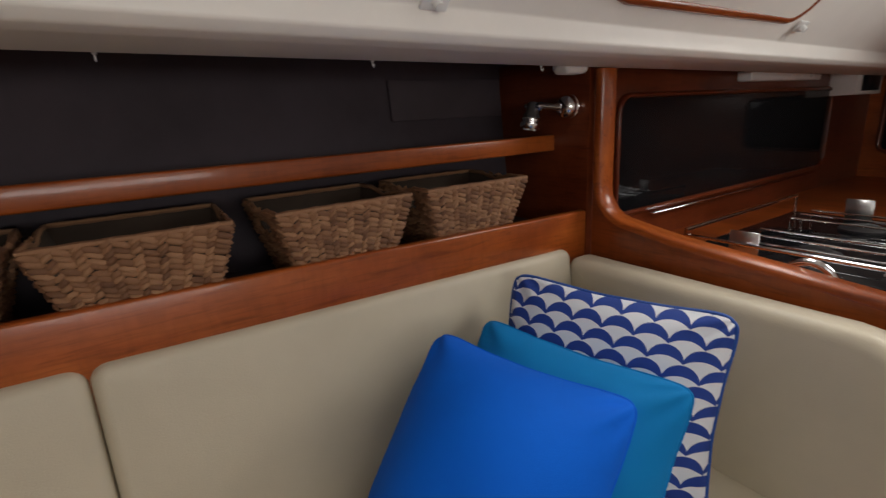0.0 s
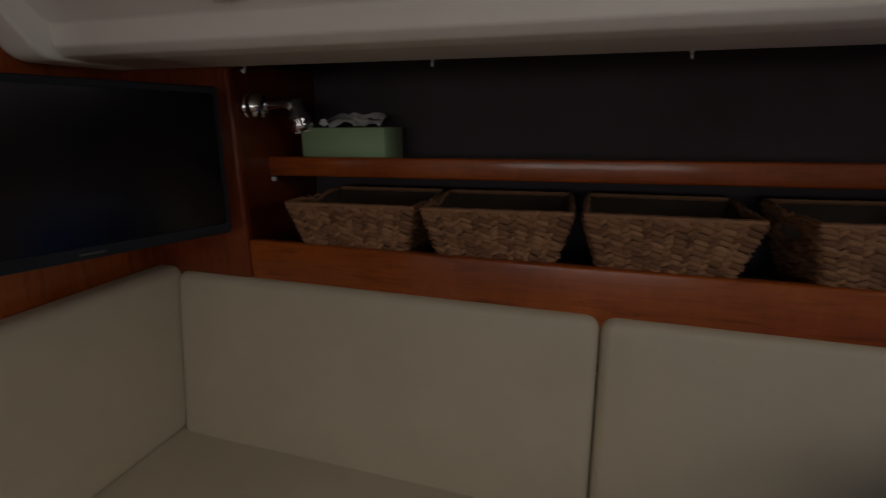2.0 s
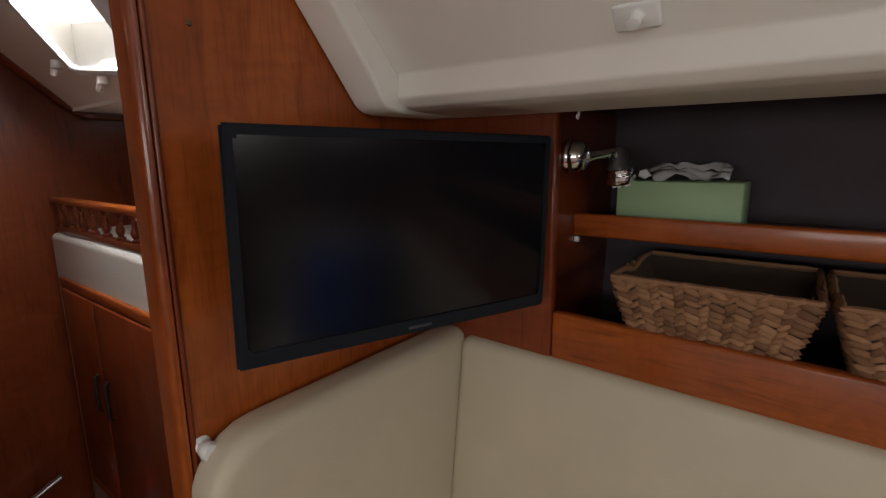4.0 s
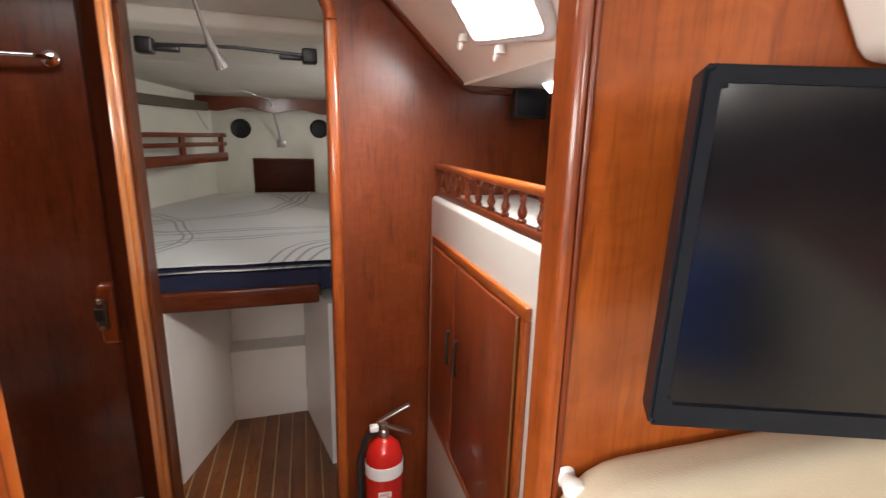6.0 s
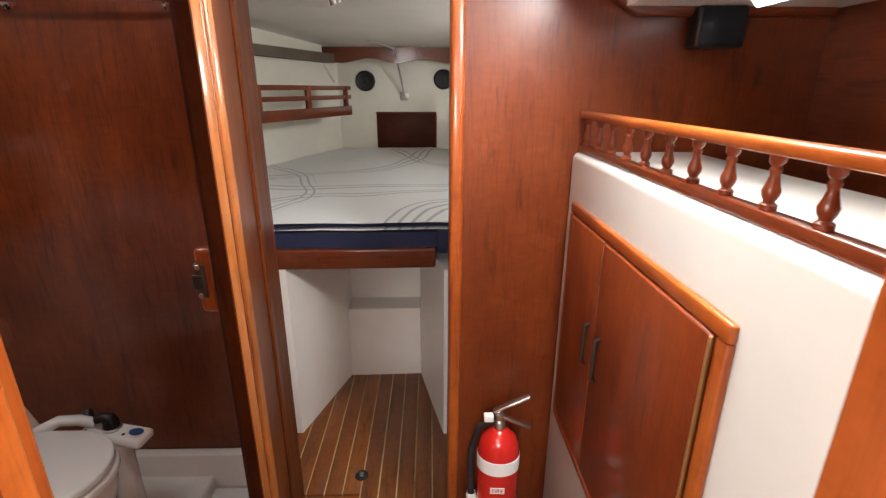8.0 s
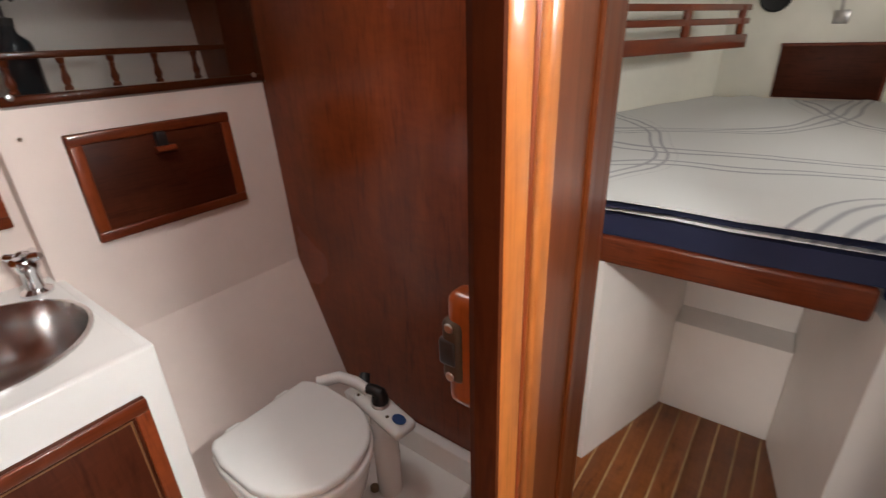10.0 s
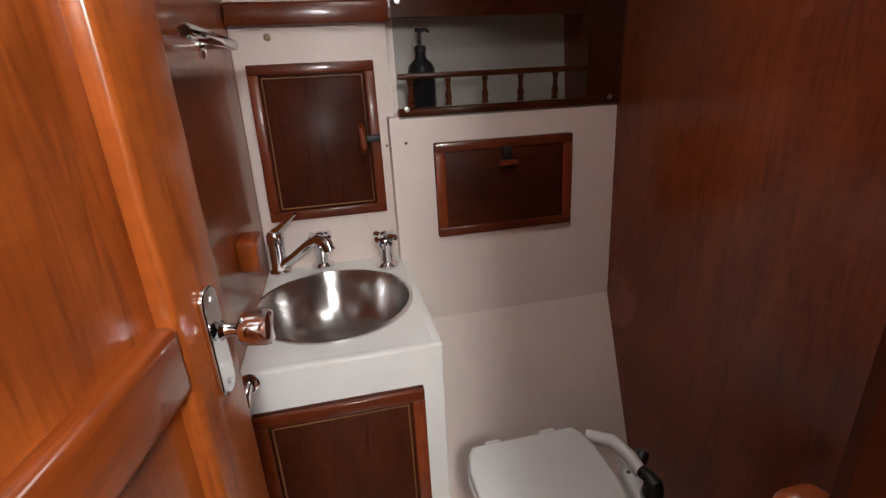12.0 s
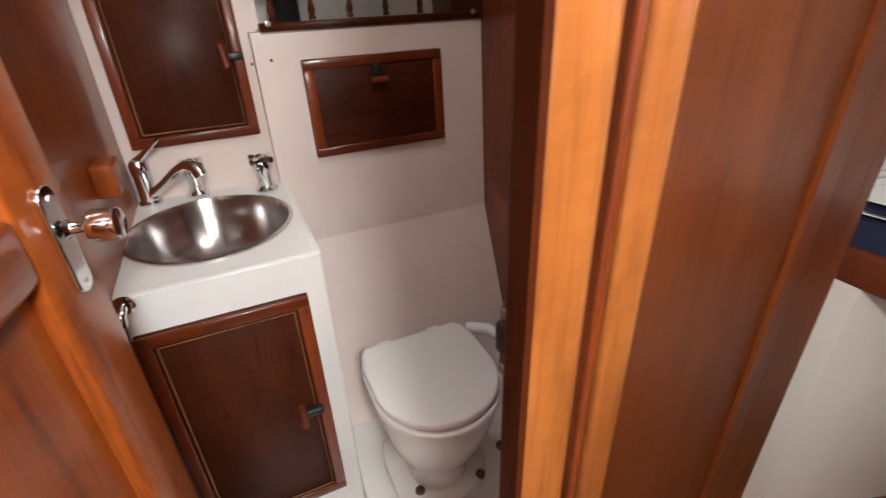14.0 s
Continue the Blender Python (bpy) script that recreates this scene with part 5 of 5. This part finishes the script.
# ---- things: head ----
van = thing("vanity", "white moulded vanity with a teak door in the head", "vanity", (-1.19, 1.225, 0.10))
X0, X1, Y0, Y1, ZT = -0.26, 0.246, -0.176, 0.190, 0.83
bm = bmesh.new()
NS, cxs, cys, RS = 40, 0.005, -0.008, 0.172
ring = [bm.verts.new((cxs + RS * math.cos(k * math.tau / NS), cys + RS * math.sin(k * math.tau / NS), ZT)) for k in range(NS)]
outer = []
for k in range(NS):
    c, s = math.cos(k * math.tau / NS), math.sin(k * math.tau / NS)
    f = min((X1 - cxs) / c if c > 1e-6 else 9, (X0 - cxs) / c if c < -1e-6 else 9, (Y1 - cys) / s if s > 1e-6 else 9, (Y0 - cys) / s if s < -1e-6 else 9)
    outer.append(bm.verts.new((cxs + f * c, cys + f * s, ZT)))
for k in range(NS):
    j = (k + 1) % NS
    bm.faces.new((ring[k], outer[k], outer[j], ring[j]))
corner = [bm.verts.new((x, y, ZT)) for x, y in ((X1, Y1), (X0, Y1), (X0, Y0), (X1, Y0))]
for c in corner:
    near = sorted(range(NS), key=lambda k: (outer[k].co - c.co).length)[:2]
    a, b = outer[near[0]], outer[near[1]]
    bm.faces.new((a, c, b))
bmesh.ops.recalc_face_normals(bm, faces=bm.faces)
part("top", bm, gelcoat, van)
part("front", box(X1 - 0.02, X1 + 0.001, Y0, Y1 + 0.001, 0.0, ZT + 0.001, 0.006, 3), gelcoat, van)
part("side", box(X0, X1 - 0.006, Y1 - 0.02, Y1 + 0.0012, 0.0, ZT + 0.0008, 0.006, 3), gelcoat, van)
part("splashback", box(X0 - 0.01, X0 + 0.012, Y0, Y1, ZT - 0.002, ZT + 0.022, 0.006, 3), gelcoat, van)
part("basin", lathe([(0.180, ZT + 0.001), (0.180, ZT + 0.005), (0.172, ZT + 0.006), (0.166, ZT - 0.004), (0.160, ZT - 0.035), (0.140, ZT - 0.085), (0.105, ZT - 0.115), (0.05, ZT - 0.126), (0.022, ZT - 0.128), (0.0, ZT - 0.128)], pose(cxs, cys, 0), 48), basin_steel, van, "round brushed steel basin")
part("plughole", lathe([(0.024, ZT - 0.126), (0.02, ZT - 0.123), (0.012, ZT - 0.127), (0, ZT - 0.128)], pose(cxs, cys, 0), 20), chrome, van)


bead_gold = painted("gold_brown_bead", (0.22, 0.10, 0.035), 0.4, 80, 0.05, 0.2)


def panel_door(parent, w, h, facing, swing=True, label="", pull="v"):
    """A framed teak door with a moulded inner panel; its plane is x (width) and z (height), it faces along -y."""
    d = part("door", box(-w / 2, w / 2, -0.012, 0.0, -h / 2, h / 2, 0.002, 1), dark_z, parent, label)
    b = 0.025
    for nm, q in (("rail", (-w / 2, w / 2, h / 2 - b, h / 2)), ("rail", (-w / 2, w / 2, -h / 2, -h / 2 + b)), ("stile", (-w / 2, -w / 2 + b, -h / 2 + b - 0.001, h / 2 - b + 0.001)), ("stile", (w / 2 - b, w / 2, -h / 2 + b - 0.001, h / 2 - b + 0.001))):
        part(nm, box(q[0], q[1], -0.019, -0.011, q[2], q[3], 0.003, 2), red_x if nm == "rail" else red_z, d)
    c = b + 0.007
    part("moulding", tube([(-w / 2 + c, -0.014, -h / 2 + c), (w / 2 - c, -0.014, -h / 2 + c), (w / 2 - c, -0.014, h / 2 - c), (-w / 2 + c, -0.014, h / 2 - c), (-w / 2 + c, -0.013, -h / 2 + c)], 0.0024, 6), bead_gold, d, "thin gold-brown bead")
    return d


cab_a = thing("wall_cabinet", "framed teak cabinet door on the white panel over the basin", "cabinet")
cab_a.matrix_world = pose(-1.4555, 1.2275, 1.252, 0, -4.0, 0) @ pose(0, 0, 0, 0, 0, 90)
d = panel_door(cab_a, 0.302, 0.382, 0)
part("toggle", tube([(0.105, -0.014, 0.035), (0.105, -0.030, 0.03), (0.105, -0.030, -0.02), (0.105, -0.016, -0.028)], 0.009, 8), red_z, d, "turned teak pull")
part("catch", box(0.112, 0.150, -0.034, -0.018, -0.006, 0.012, 0.004, 2), black, d, "black catch")
cab_b = thing("wall_cabinet", "wide dark teak drop-front cabinet on the hull lining", "cabinet")
cab_b.matrix_world = pose(-1.394, 1.700, 1.113, 0, -2.8, 0) @ pose(0, 0, 0, 0, 0, 90)
d = part("door", box(-0.192, 0.192, -0.016, 0.004, -0.125, 0.125, 0.003, 2), dark_x, cab_b)
for q in ((-0.192, 0.192, 0.10, 0.125), (-0.192, 0.192, -0.125, -0.10)):
    part("rail", box(q[0], q[1], -0.022, -0.014, q[2], q[3], 0.004, 2), red_x, d)
for q in ((-0.192, -0.165), (0.165, 0.192)):
    part("stile", box(q[0], q[1], -0.022, -0.014, -0.101, 0.101, 0.004, 2), red_z, d)
part("toggle", tube([(-0.022, -0.034, 0.062), (0.026, -0.034, 0.062)], 0.009, 8), red_x, d, "turned teak pull")
part("catch", box(-0.012, 0.012, -0.036, -0.014, 0.068, 0.104, 0.004, 2), black, d, "black catch")
vd = thing("vanity_door", "framed teak cupboard door in the vanity front", "cupboard door")
vd.matrix_world = pose(-0.945, 1.2145, 0.545) @ pose(0, 0, 0, 0, 0, 90)
d = panel_door(vd, 0.316, 0.605, 0)
part("toggle", tube([(0.095, -0.030, 0.03), (0.095, -0.034, 0.0), (0.095, -0.030, -0.03)], 0.009, 8), red_z, d, "turned teak pull")
part("catch", box(0.100, 0.142, -0.034, -0.014, -0.008, 0.010, 0.004, 2), black, d, "black catch")

# taps
mix_t = thing("mixer_tap", "chrome single-lever mixer tap on the vanity", "tap", (-1.405, 1.082, 0.931))
part("base", lathe([(0, 0), (0.028, 0), (0.028, 0.006), (0.021, 0.012), (0.020, 0.075), (0.022, 0.082), (0.022, 0.105), (0.015, 0.116), (0, 0.118)], Matrix(), 24), chrome, mix_t)
part("lever", tube([(-0.004, -0.002, 0.108), (0.018, 0.022, 0.130), (0.040, 0.048, 0.155), (0.052, 0.064, 0.170)], [0.013, 0.009, 0.0055, 0.0045], 10), chrome, mix_t)
part("spout", tube([(0.01, 0.01, 0.025), (0.04, 0.045, 0.055), (0.075, 0.085, 0.095), (0.095, 0.110, 0.110), (0.115, 0.130, 0.108), (0.122, 0.138, 0.088)], [0.013, 0.012, 0.012, 0.013, 0.015, 0.016], 14), chrome, mix_t)


def tap(at):
    ob = thing("pillar_tap", "chrome pillar tap with a cross handle on the vanity", "tap", at, "pillar taps")
    ob.scale = (1.15, 1.15, 1.15)
    part("body", lathe([(0, 0), (0.026, 0), (0.026, 0.005), (0.016, 0.012), (0.015, 0.045), (0.020, 0.052), (0.020, 0.062), (0, 0.064)], Matrix(), 20), chrome, ob)
    bm = bmesh.new()
    for k in range(4):
        a = radians(45 + 90 * k)
        tube([(0, 0, 0.070), (0.030 * math.cos(a), 0.030 * math.sin(a), 0.074)], [0.010, 0.007], 8, bm)
    lathe([(0.012, 0.062), (0.014, 0.078), (0.008, 0.084), (0, 0.085)], Matrix(), 14, bm)
    part("handle", bm, chrome, ob)


tap((-1.415, 1.192, 0.931))
tap((-1.358, 1.360, 0.931))

# toilet
loo = thing("toilet", "white marine toilet with a closed lid and a hand pump", "toilet", (-0.885, 1.618, 0.20))


def d_shape(back, front, half, n=14):
    """Outline of a lid: straight at the back, full at the sides and round at the front."""
    pts = [(back, -half * 0.84), (back + 0.02, -half * 0.93), (back + 0.07, -half)]
    c = back + 0.16
    pts += [(c + (front - c) * math.sin(radians(a)), -half * math.cos(radians(a))) for a in np.linspace(0, 180, 2 * n + 1)[1:-1]][:]
    pts += [(back + 0.07, half), (back + 0.02, half * 0.93), (back, half * 0.84)]
    return pts


def loft(levels):
    bm = bmesh.new()
    rings = [[bm.verts.new((x, y, z)) for x, y in pts] for z, pts in levels]
    n = len(rings[0])
    for a, b in zip(rings, rings[1:]):
        for k in range(n):
            bm.faces.new((a[k], a[(k + 1) % n], b[(k + 1) % n], b[k]))
    bm.faces.new(rings[0][::-1])
    bm.faces.new(rings[-1])
    bmesh.ops.recalc_face_normals(bm, faces=bm.faces)
    return shade(bm, 55)


def lid_levels(z0, z1, back, front, half, r=0.006):
    return [(z0, d_shape(back + r, front - r, half - r)), (z0 + r * 0.5, d_shape(back, front, half)), (z1 - r, d_shape(back, front, half)), (z1 - r * 0.3, d_shape(back + r * 0.5, front - r * 0.5, half - r * 0.5)), (z1, d_shape(back + r * 1.6, front - r * 1.6, half - r * 1.6))]


part("lid", loft(lid_levels(0.362, 0.382, -0.150, 0.168, 0.152)), white_plastic, loo)
part("seat_ring", loft(lid_levels(0.338, 0.358, -0.150, 0.176, 0.156)), china, loo)
bowl = []
for z, k in ((0.335, 1.0), (0.30, 0.99), (0.25, 0.93), (0.18, 0.80), (0.12, 0.62), (0.06, 0.52), (0.0, 0.55)):
    bowl.append((z, [(x * k - 0.03 * (1 - k), y * k) for x, y in d_shape(-0.145, 0.165, 0.148)]))
part("bowl", loft(bowl[::-1]), china, loo)
part("foot", loft([(0.0, d_shape(-0.15, 0.11, 0.13)), (0.028, d_shape(-0.15, 0.11, 0.13)), (0.034, d_shape(-0.145, 0.10, 0.125))]), china, loo)
for y in (-0.07, 0.07):
    part("hinge", box(-0.172, -0.13, y - 0.022, y + 0.022, 0.338, 0.370, 0.008, 3), white_plastic, loo)
part("hose", tube([(-0.13, 0.16, 0.36), (-0.09, 0.205, 0.368), (-0.05, 0.225, 0.355), (-0.015, 0.235, 0.335)], 0.016, 12), white_plastic, loo, "white flush hose")
pump = part("pump", turned(box(-0.035, 0.155, -0.036, 0.036, -0.022, 0.010, 0.014, 3), pose(-0.01, 0.232, 0.318, 0, 6, -8)), white_plastic, loo, "white hand pump housing")
part("pump_handle", tube([(0.035, 0.228, 0.322), (0.036, 0.228, 0.352), (0.037, 0.230, 0.356), (0.020, 0.226, 0.362), (0.0, 0.222, 0.360)], [0.024, 0.021, 0.017, 0.015, 0.014], 12), black, pump, "black pump handle")
part("pump_collar", lathe([(0.026, 0.0), (0.026, 0.006), (0.022, 0.010), (0, 0.010)], pose(0.035, 0.228, 0.322, 0, 6, 0), 18), steel, pump, "grey pump collar")
for x, y in ((-0.030, 0.212), (-0.012, 0.262), (0.080, 0.205), (0.075, 0.255)):
    part("pump_screw", lathe([(0, 0.003), (0.004, 0.002), (0.005, 0)], pose(x, y, 0.3275 - 0.105 * (x + 0.01), 0, 6, 0), 8), bronze, pump)
part("pump_lever", tube([(-0.035, 0.236, 0.335), (-0.05, 0.262, 0.36)], [0.018, 0.014], 10), black, pump)
part("badge", lathe([(0, 0.001), (0.02, 0.001), (0.02, 0.0)], pose(0.112, 0.215, 0.3195, 0, 6, 0) @ Matrix.Diagonal((1, 0.75, 1, 1)), 20), painted("badge_blue", (0.02, 0.07, 0.2), 0.3), pump, "oval blue badge")
part("pump_cylinder", lathe([(0, -0.30), (0.036, -0.30), (0.036, 0.0), (0, 0.0)], pose(0.04, 0.228, 0.31), 18), china, loo)
for x, y in ((0.02, 0.185), (0.05, -0.075), (-0.02, 0.255), (0.075, 0.09)):
    part("bolt", lathe([(0, 0.046), (0.009, 0.045), (0.013, 0.040), (0.013, 0.03)], pose(x, y, 0.0), 12), bronze, loo)
structure("toilet_plinth", box(-1.16, -0.66, 1.415, 2.0, 0.098, 0.20, 0.012, 3), gelcoat, "white moulded plinth under the toilet")
structure("head_upstand", box(-1.20, -0.452, 1.992, 2.0285, 0.098, 0.29, 0.006, 3), gelcoat, "white upstand along the bulkhead foot")
structure("head_step", box(-0.74, -0.50, 1.78, 1.9915, 0.098, 0.155, 0.012, 3), gelcoat, "white moulded step in the floor")

# recessed shelf with its rail and a bottle
structure("niche_top_trim", box(-1.46, -1.435, 1.423, 2.028, 1.535, 1.584), red_y, "dark teak strip over the recessed shelf")
structure("niche_edge_trim", box(-1.412, -1.392, 1.423, 2.028, 1.3067, 1.326, 0.003, 1), red_y, "dark teak edge of the recessed shelf")
structure("cabinet_top_trim", box(-1.482, -1.44, 1.05, 1.428, 1.527, 1.576, 0.005, 2), red_y, "teak strip over the basin panel")
structure("niche_side", box(-1.56, -1.41, 1.90 + 0.04, 2.029, 1.3068, 1.585), red_z, "dark teak end of the recessed shelf")
nr = thing("niche_rail", "small dark teak rail with turned balusters on the recessed shelf", "rail", (-1.405, 1.43, 1.326))
part("top_rail", box(-0.008, 0.008, 0.0, 0.51, 0.068, 0.082, 0.003, 2), red_y, nr)
for k in range(5):
    ob = new("baluster", bal_mesh)
    ob.parent = nr
    ob.location, ob.scale = (0, 0.03 + 0.0965 * k, -0.0175), (1, 1, 1.09)
pn = thing("niche_cover", "grey tinted acrylic cover screwed over the recessed shelf", "cover")
part("pane", prism([(-1.386, 1.303), (-1.394, 1.596), (-1.390, 1.596), (-1.382, 1.303)], "y", 1.424, 2.027), tinted, pn).visible_shadow = False
for y, z in ((1.445, 1.325), (1.995, 1.325), (1.440, 1.565), (1.995, 1.565)):
    part("screw", lathe([(0, 0.005), (0.006, 0.004), (0.007, 0.0)], pose(-1.3835 - 0.0273 * (z - 1.303), y, z, 0, 88.5, 0), 12), steel, pn)
ob = thing("pump_bottle", "dark plastic pump bottle on the recessed shelf", "bottle", (-1.475, 1.503, 1.3067))
glass_dark = painted("dark_bottle", (0.016, 0.022, 0.026), 0.2, 30, 0.01, 0.1)
part("body", lathe([(0, 0), (0.032, 0), (0.036, 0.005), (0.036, 0.105), (0.032, 0.12), (0.016, 0.135), (0.013, 0.15), (0, 0.15)], Matrix(), 24), glass_dark, ob)
part("pump_head", join(lathe([(0, 0.15), (0.015, 0.15), (0.015, 0.165), (0.004, 0.167), (0.004, 0.195), (0.012, 0.197), (0.012, 0.206), (0, 0.207)], Matrix(), 14), tube([(0, 0, 0.202), (0.025, 0.012, 0.202), (0.034, 0.016, 0.196)], 0.004, 8)), black, ob)
for x, y, z in ((-1.425, 1.425, 1.572), (-1.43, 2.0, 1.579)):
    ob = copy_thing(hook, pose(x, y, z, 0, 0, 180))
    tagged(ob, "small white plastic hook under the head liner", "hook")
ob = thing("panel_vent", "small dark stud and paper label on the white panel", "stud", (-1.474, 1.135, 1.503))
part("stud", lathe([(0, 0.012), (0.008, 0.010), (0.009, 0)], pose(0, 0, 0, 0, 86, 0), 12), bronze, ob)
part("paper_label", turned(box(-0.001, 0.001, -0.03, 0.03, -0.011, 0.011), pose(0.0015, 0.01, -0.024, 0, -4, 0)), painted("yellowed_paper", (0.66, 0.56, 0.38), 0.7), ob, "yellowed paper label")
for y, z in ((1.438, 1.243), (1.395, 1.232)):
    solid("screw", lathe([(0, 0.003), (0.003, 0.002), (0.004, 0)], pose(-1.394 if y > 1.42 else -1.453, y, z, 0, 88, 0), 8), bronze, "small dark screw in the white lining", "screw", "lining screws")

# towel rails, door block, door buffer
ob = thing("towel_rail", "chrome towel rail on the aft bulkhead", "towel rail", (-0.895, 1.048, 1.474))
for x in (0.0, -0.281):
    part("flange", lathe([(0, 0.008), (0.012, 0.008), (0.022, 0.004), (0.022, 0)], pose(x, 0, 0, -90, 0, 0), 18), chrome, ob)
    part("arm", tube([(x, 0.004, 0), (x, 0.052, 0)], 0.007, 10), chrome, ob)
part("bar", tube([(0.022, 0.052, 0), (0.018, 0.052, 0), (-0.304, 0.052, 0), (-0.308, 0.052, 0)], [0.007, 0.010, 0.010, 0.007], 14), chrome, ob)
ob = thing("towel_rail", "chrome towel rail high on the dark bulkhead", "towel rail", (-0.572, 2.03, 1.682))
for x in (0.0, -0.40):
    part("flange", lathe([(0, 0.008), (0.012, 0.008), (0.022, 0.004), (0.022, 0)], pose(x, 0, 0, 90, 0, 0), 18), chrome, ob)
    part("arm", tube([(x, -0.004, 0), (x, -0.045, 0), (x - 0.012, -0.058, 0)], 0.006, 10), chrome, ob)
part("bar", tube([(-0.012, -0.058, 0), (-0.412, -0.058, 0)], 0.007, 12), chrome, ob)
solid("door_buffer_block", box(-1.19, -1.11, 1.048, 1.088, 1.055, 1.118, 0.006, 2), teak_z, "varnished teak block on the aft bulkhead by the tap", "block")
ob = thing("door_buffer", "chrome door holder with a bent stem at the vanity corner", "door holder", (-0.938, 1.066, 0.918))
part("flange", lathe([(0, 0.007), (0.012, 0.007), (0.018, 0.004), (0.018, 0)], pose(0, 0, 0, 0, 90, 0), 18), chrome, ob)
part("stem", tube([(0.004, 0, 0), (0.020, -0.001, 0.0), (0.030, -0.003, -0.006), (0.036, -0.006, -0.022)], [0.0085, 0.008, 0.008, 0.0095], 12), chrome, ob)
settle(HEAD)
dark_bronze = painted("tarnished_bronze", (0.055, 0.036, 0.022), 0.55, 60, 0.3, 0.35, 0, 0.4)
ob = thing("door_keep", "worn teak door keep with a bronze strike plate", "door keep", (-0.318, 1.478, 1.152))
part("block", box(-0.024, 0.012, -0.010, 0.020, -0.088, 0.034, 0.010, 4), teak_z, ob)
part("strike_plate", box(-0.0275, -0.004, -0.0135, 0.010, -0.060, 0.008, 0.007, 3), dark_bronze, ob, "dark bronze strike plate")
part("strike_slot", box(-0.029, -0.010, -0.0150, -0.004, -0.040, -0.012, 0.003, 2), black, ob, "dark slot of the strike plate")
for z in (0.001, -0.052):
    part("screw", lathe([(0, 0.002), (0.004, 0.0015), (0.005, 0)], pose(-0.017, -0.0135, z, 90, 0, 0), 10), steel, ob)

# head door, swung open against the aft bulkhead
HA, HB = Vector((-0.328, 1.0890, -0.011)), Vector((-0.680, 1.1425, -0.011))
hx = (HB - HA).normalized()
mh = Matrix((hx, Vector((0, 0, 1)).cross(hx), Vector((0, 0, 1)))).transposed().to_4x4()
mh.translation = HA
door = thing("head_door", "varnished teak panel door of the head standing open", "door")
door.matrix_world = mh
# own axes: x from hinge to free edge, y away from the room, z up
W = (HB - HA).length
part("upper_panel", box(0.05, W - 0.09, 0.0165, 0.0225, 1.19, 1.78), trim_z, door, "mottled teak upper panel")
part("lower_panel", box(0.05, W - 0.09, 0.0165, 0.0225, 0.24, 1.18), teak_z, door, "red-brown teak lower panel")
ST = 0.098
for x0, x1 in ((0, 0.06), (W - ST, W)):
    part("stile", box(x0, x1, -0.001, 0.026, 0.16, 1.86, 0.006, 3), trim_z, door)
for z0, z1 in ((0.16, 0.26), (1.150, 1.216), (1.76, 1.86)):
    part("rail", box(0.059, W - ST + 0.001, -0.002, 0.026, z0, z1, 0.009, 4), trim_x, door)
bm = soft_slab([(x, z) for x, z in rounded(-0.0165, 0.0165, -0.058, 0.058, (0.014,) * 4, 5)], 0.006, 0.002, "y", 0.0, 0.0)
bm.transform(Matrix.Translation((W - 0.045, -0.004, 1.166)))
esc = part("handle_plate", bm, chrome, door, "long chrome handle plate")
part("knob", lathe([(0, 0.052), (0.0140, 0.052), (0.0165, 0.050), (0.0172, 0.044), (0.0165, 0.027), (0.0145, 0.0235), (0.0085, 0.022), (0.0065, 0.018), (0.0065, 0.008), (0.010, 0.004), (0, 0.002)], pose(W - 0.043, -0.006, 1.177, 90, 0, 0), 24), chrome, esc, "chrome knob")
for z in (0.045, -0.045):
    part("screw", lathe([(0, 0.0015), (0.003, 0.001), (0.0035, 0)], pose(W - 0.045, -0.0072, 1.166 + z, 90, 0, 0), 8), steel, esc)

# ---- teak sole planks with holly strips ----
PITCH = 0.068
for k in range(28):
    x = -0.95 + k * PITCH
    y0 = 0.2 if x > -0.26 else 2.10
    if x < -0.60 and y0 > 2:
        continue
    bm = box(x + 0.0028, x + PITCH - 0.0028, y0, 2.90, -0.0125, 0.0, 0.0008, 1)
    part("plank", bm, sole_y, floor)
    part("holly_strip", box(x - 0.0024, x + 0.0024, y0, 2.90, -0.0125, -0.0004), holly, floor)
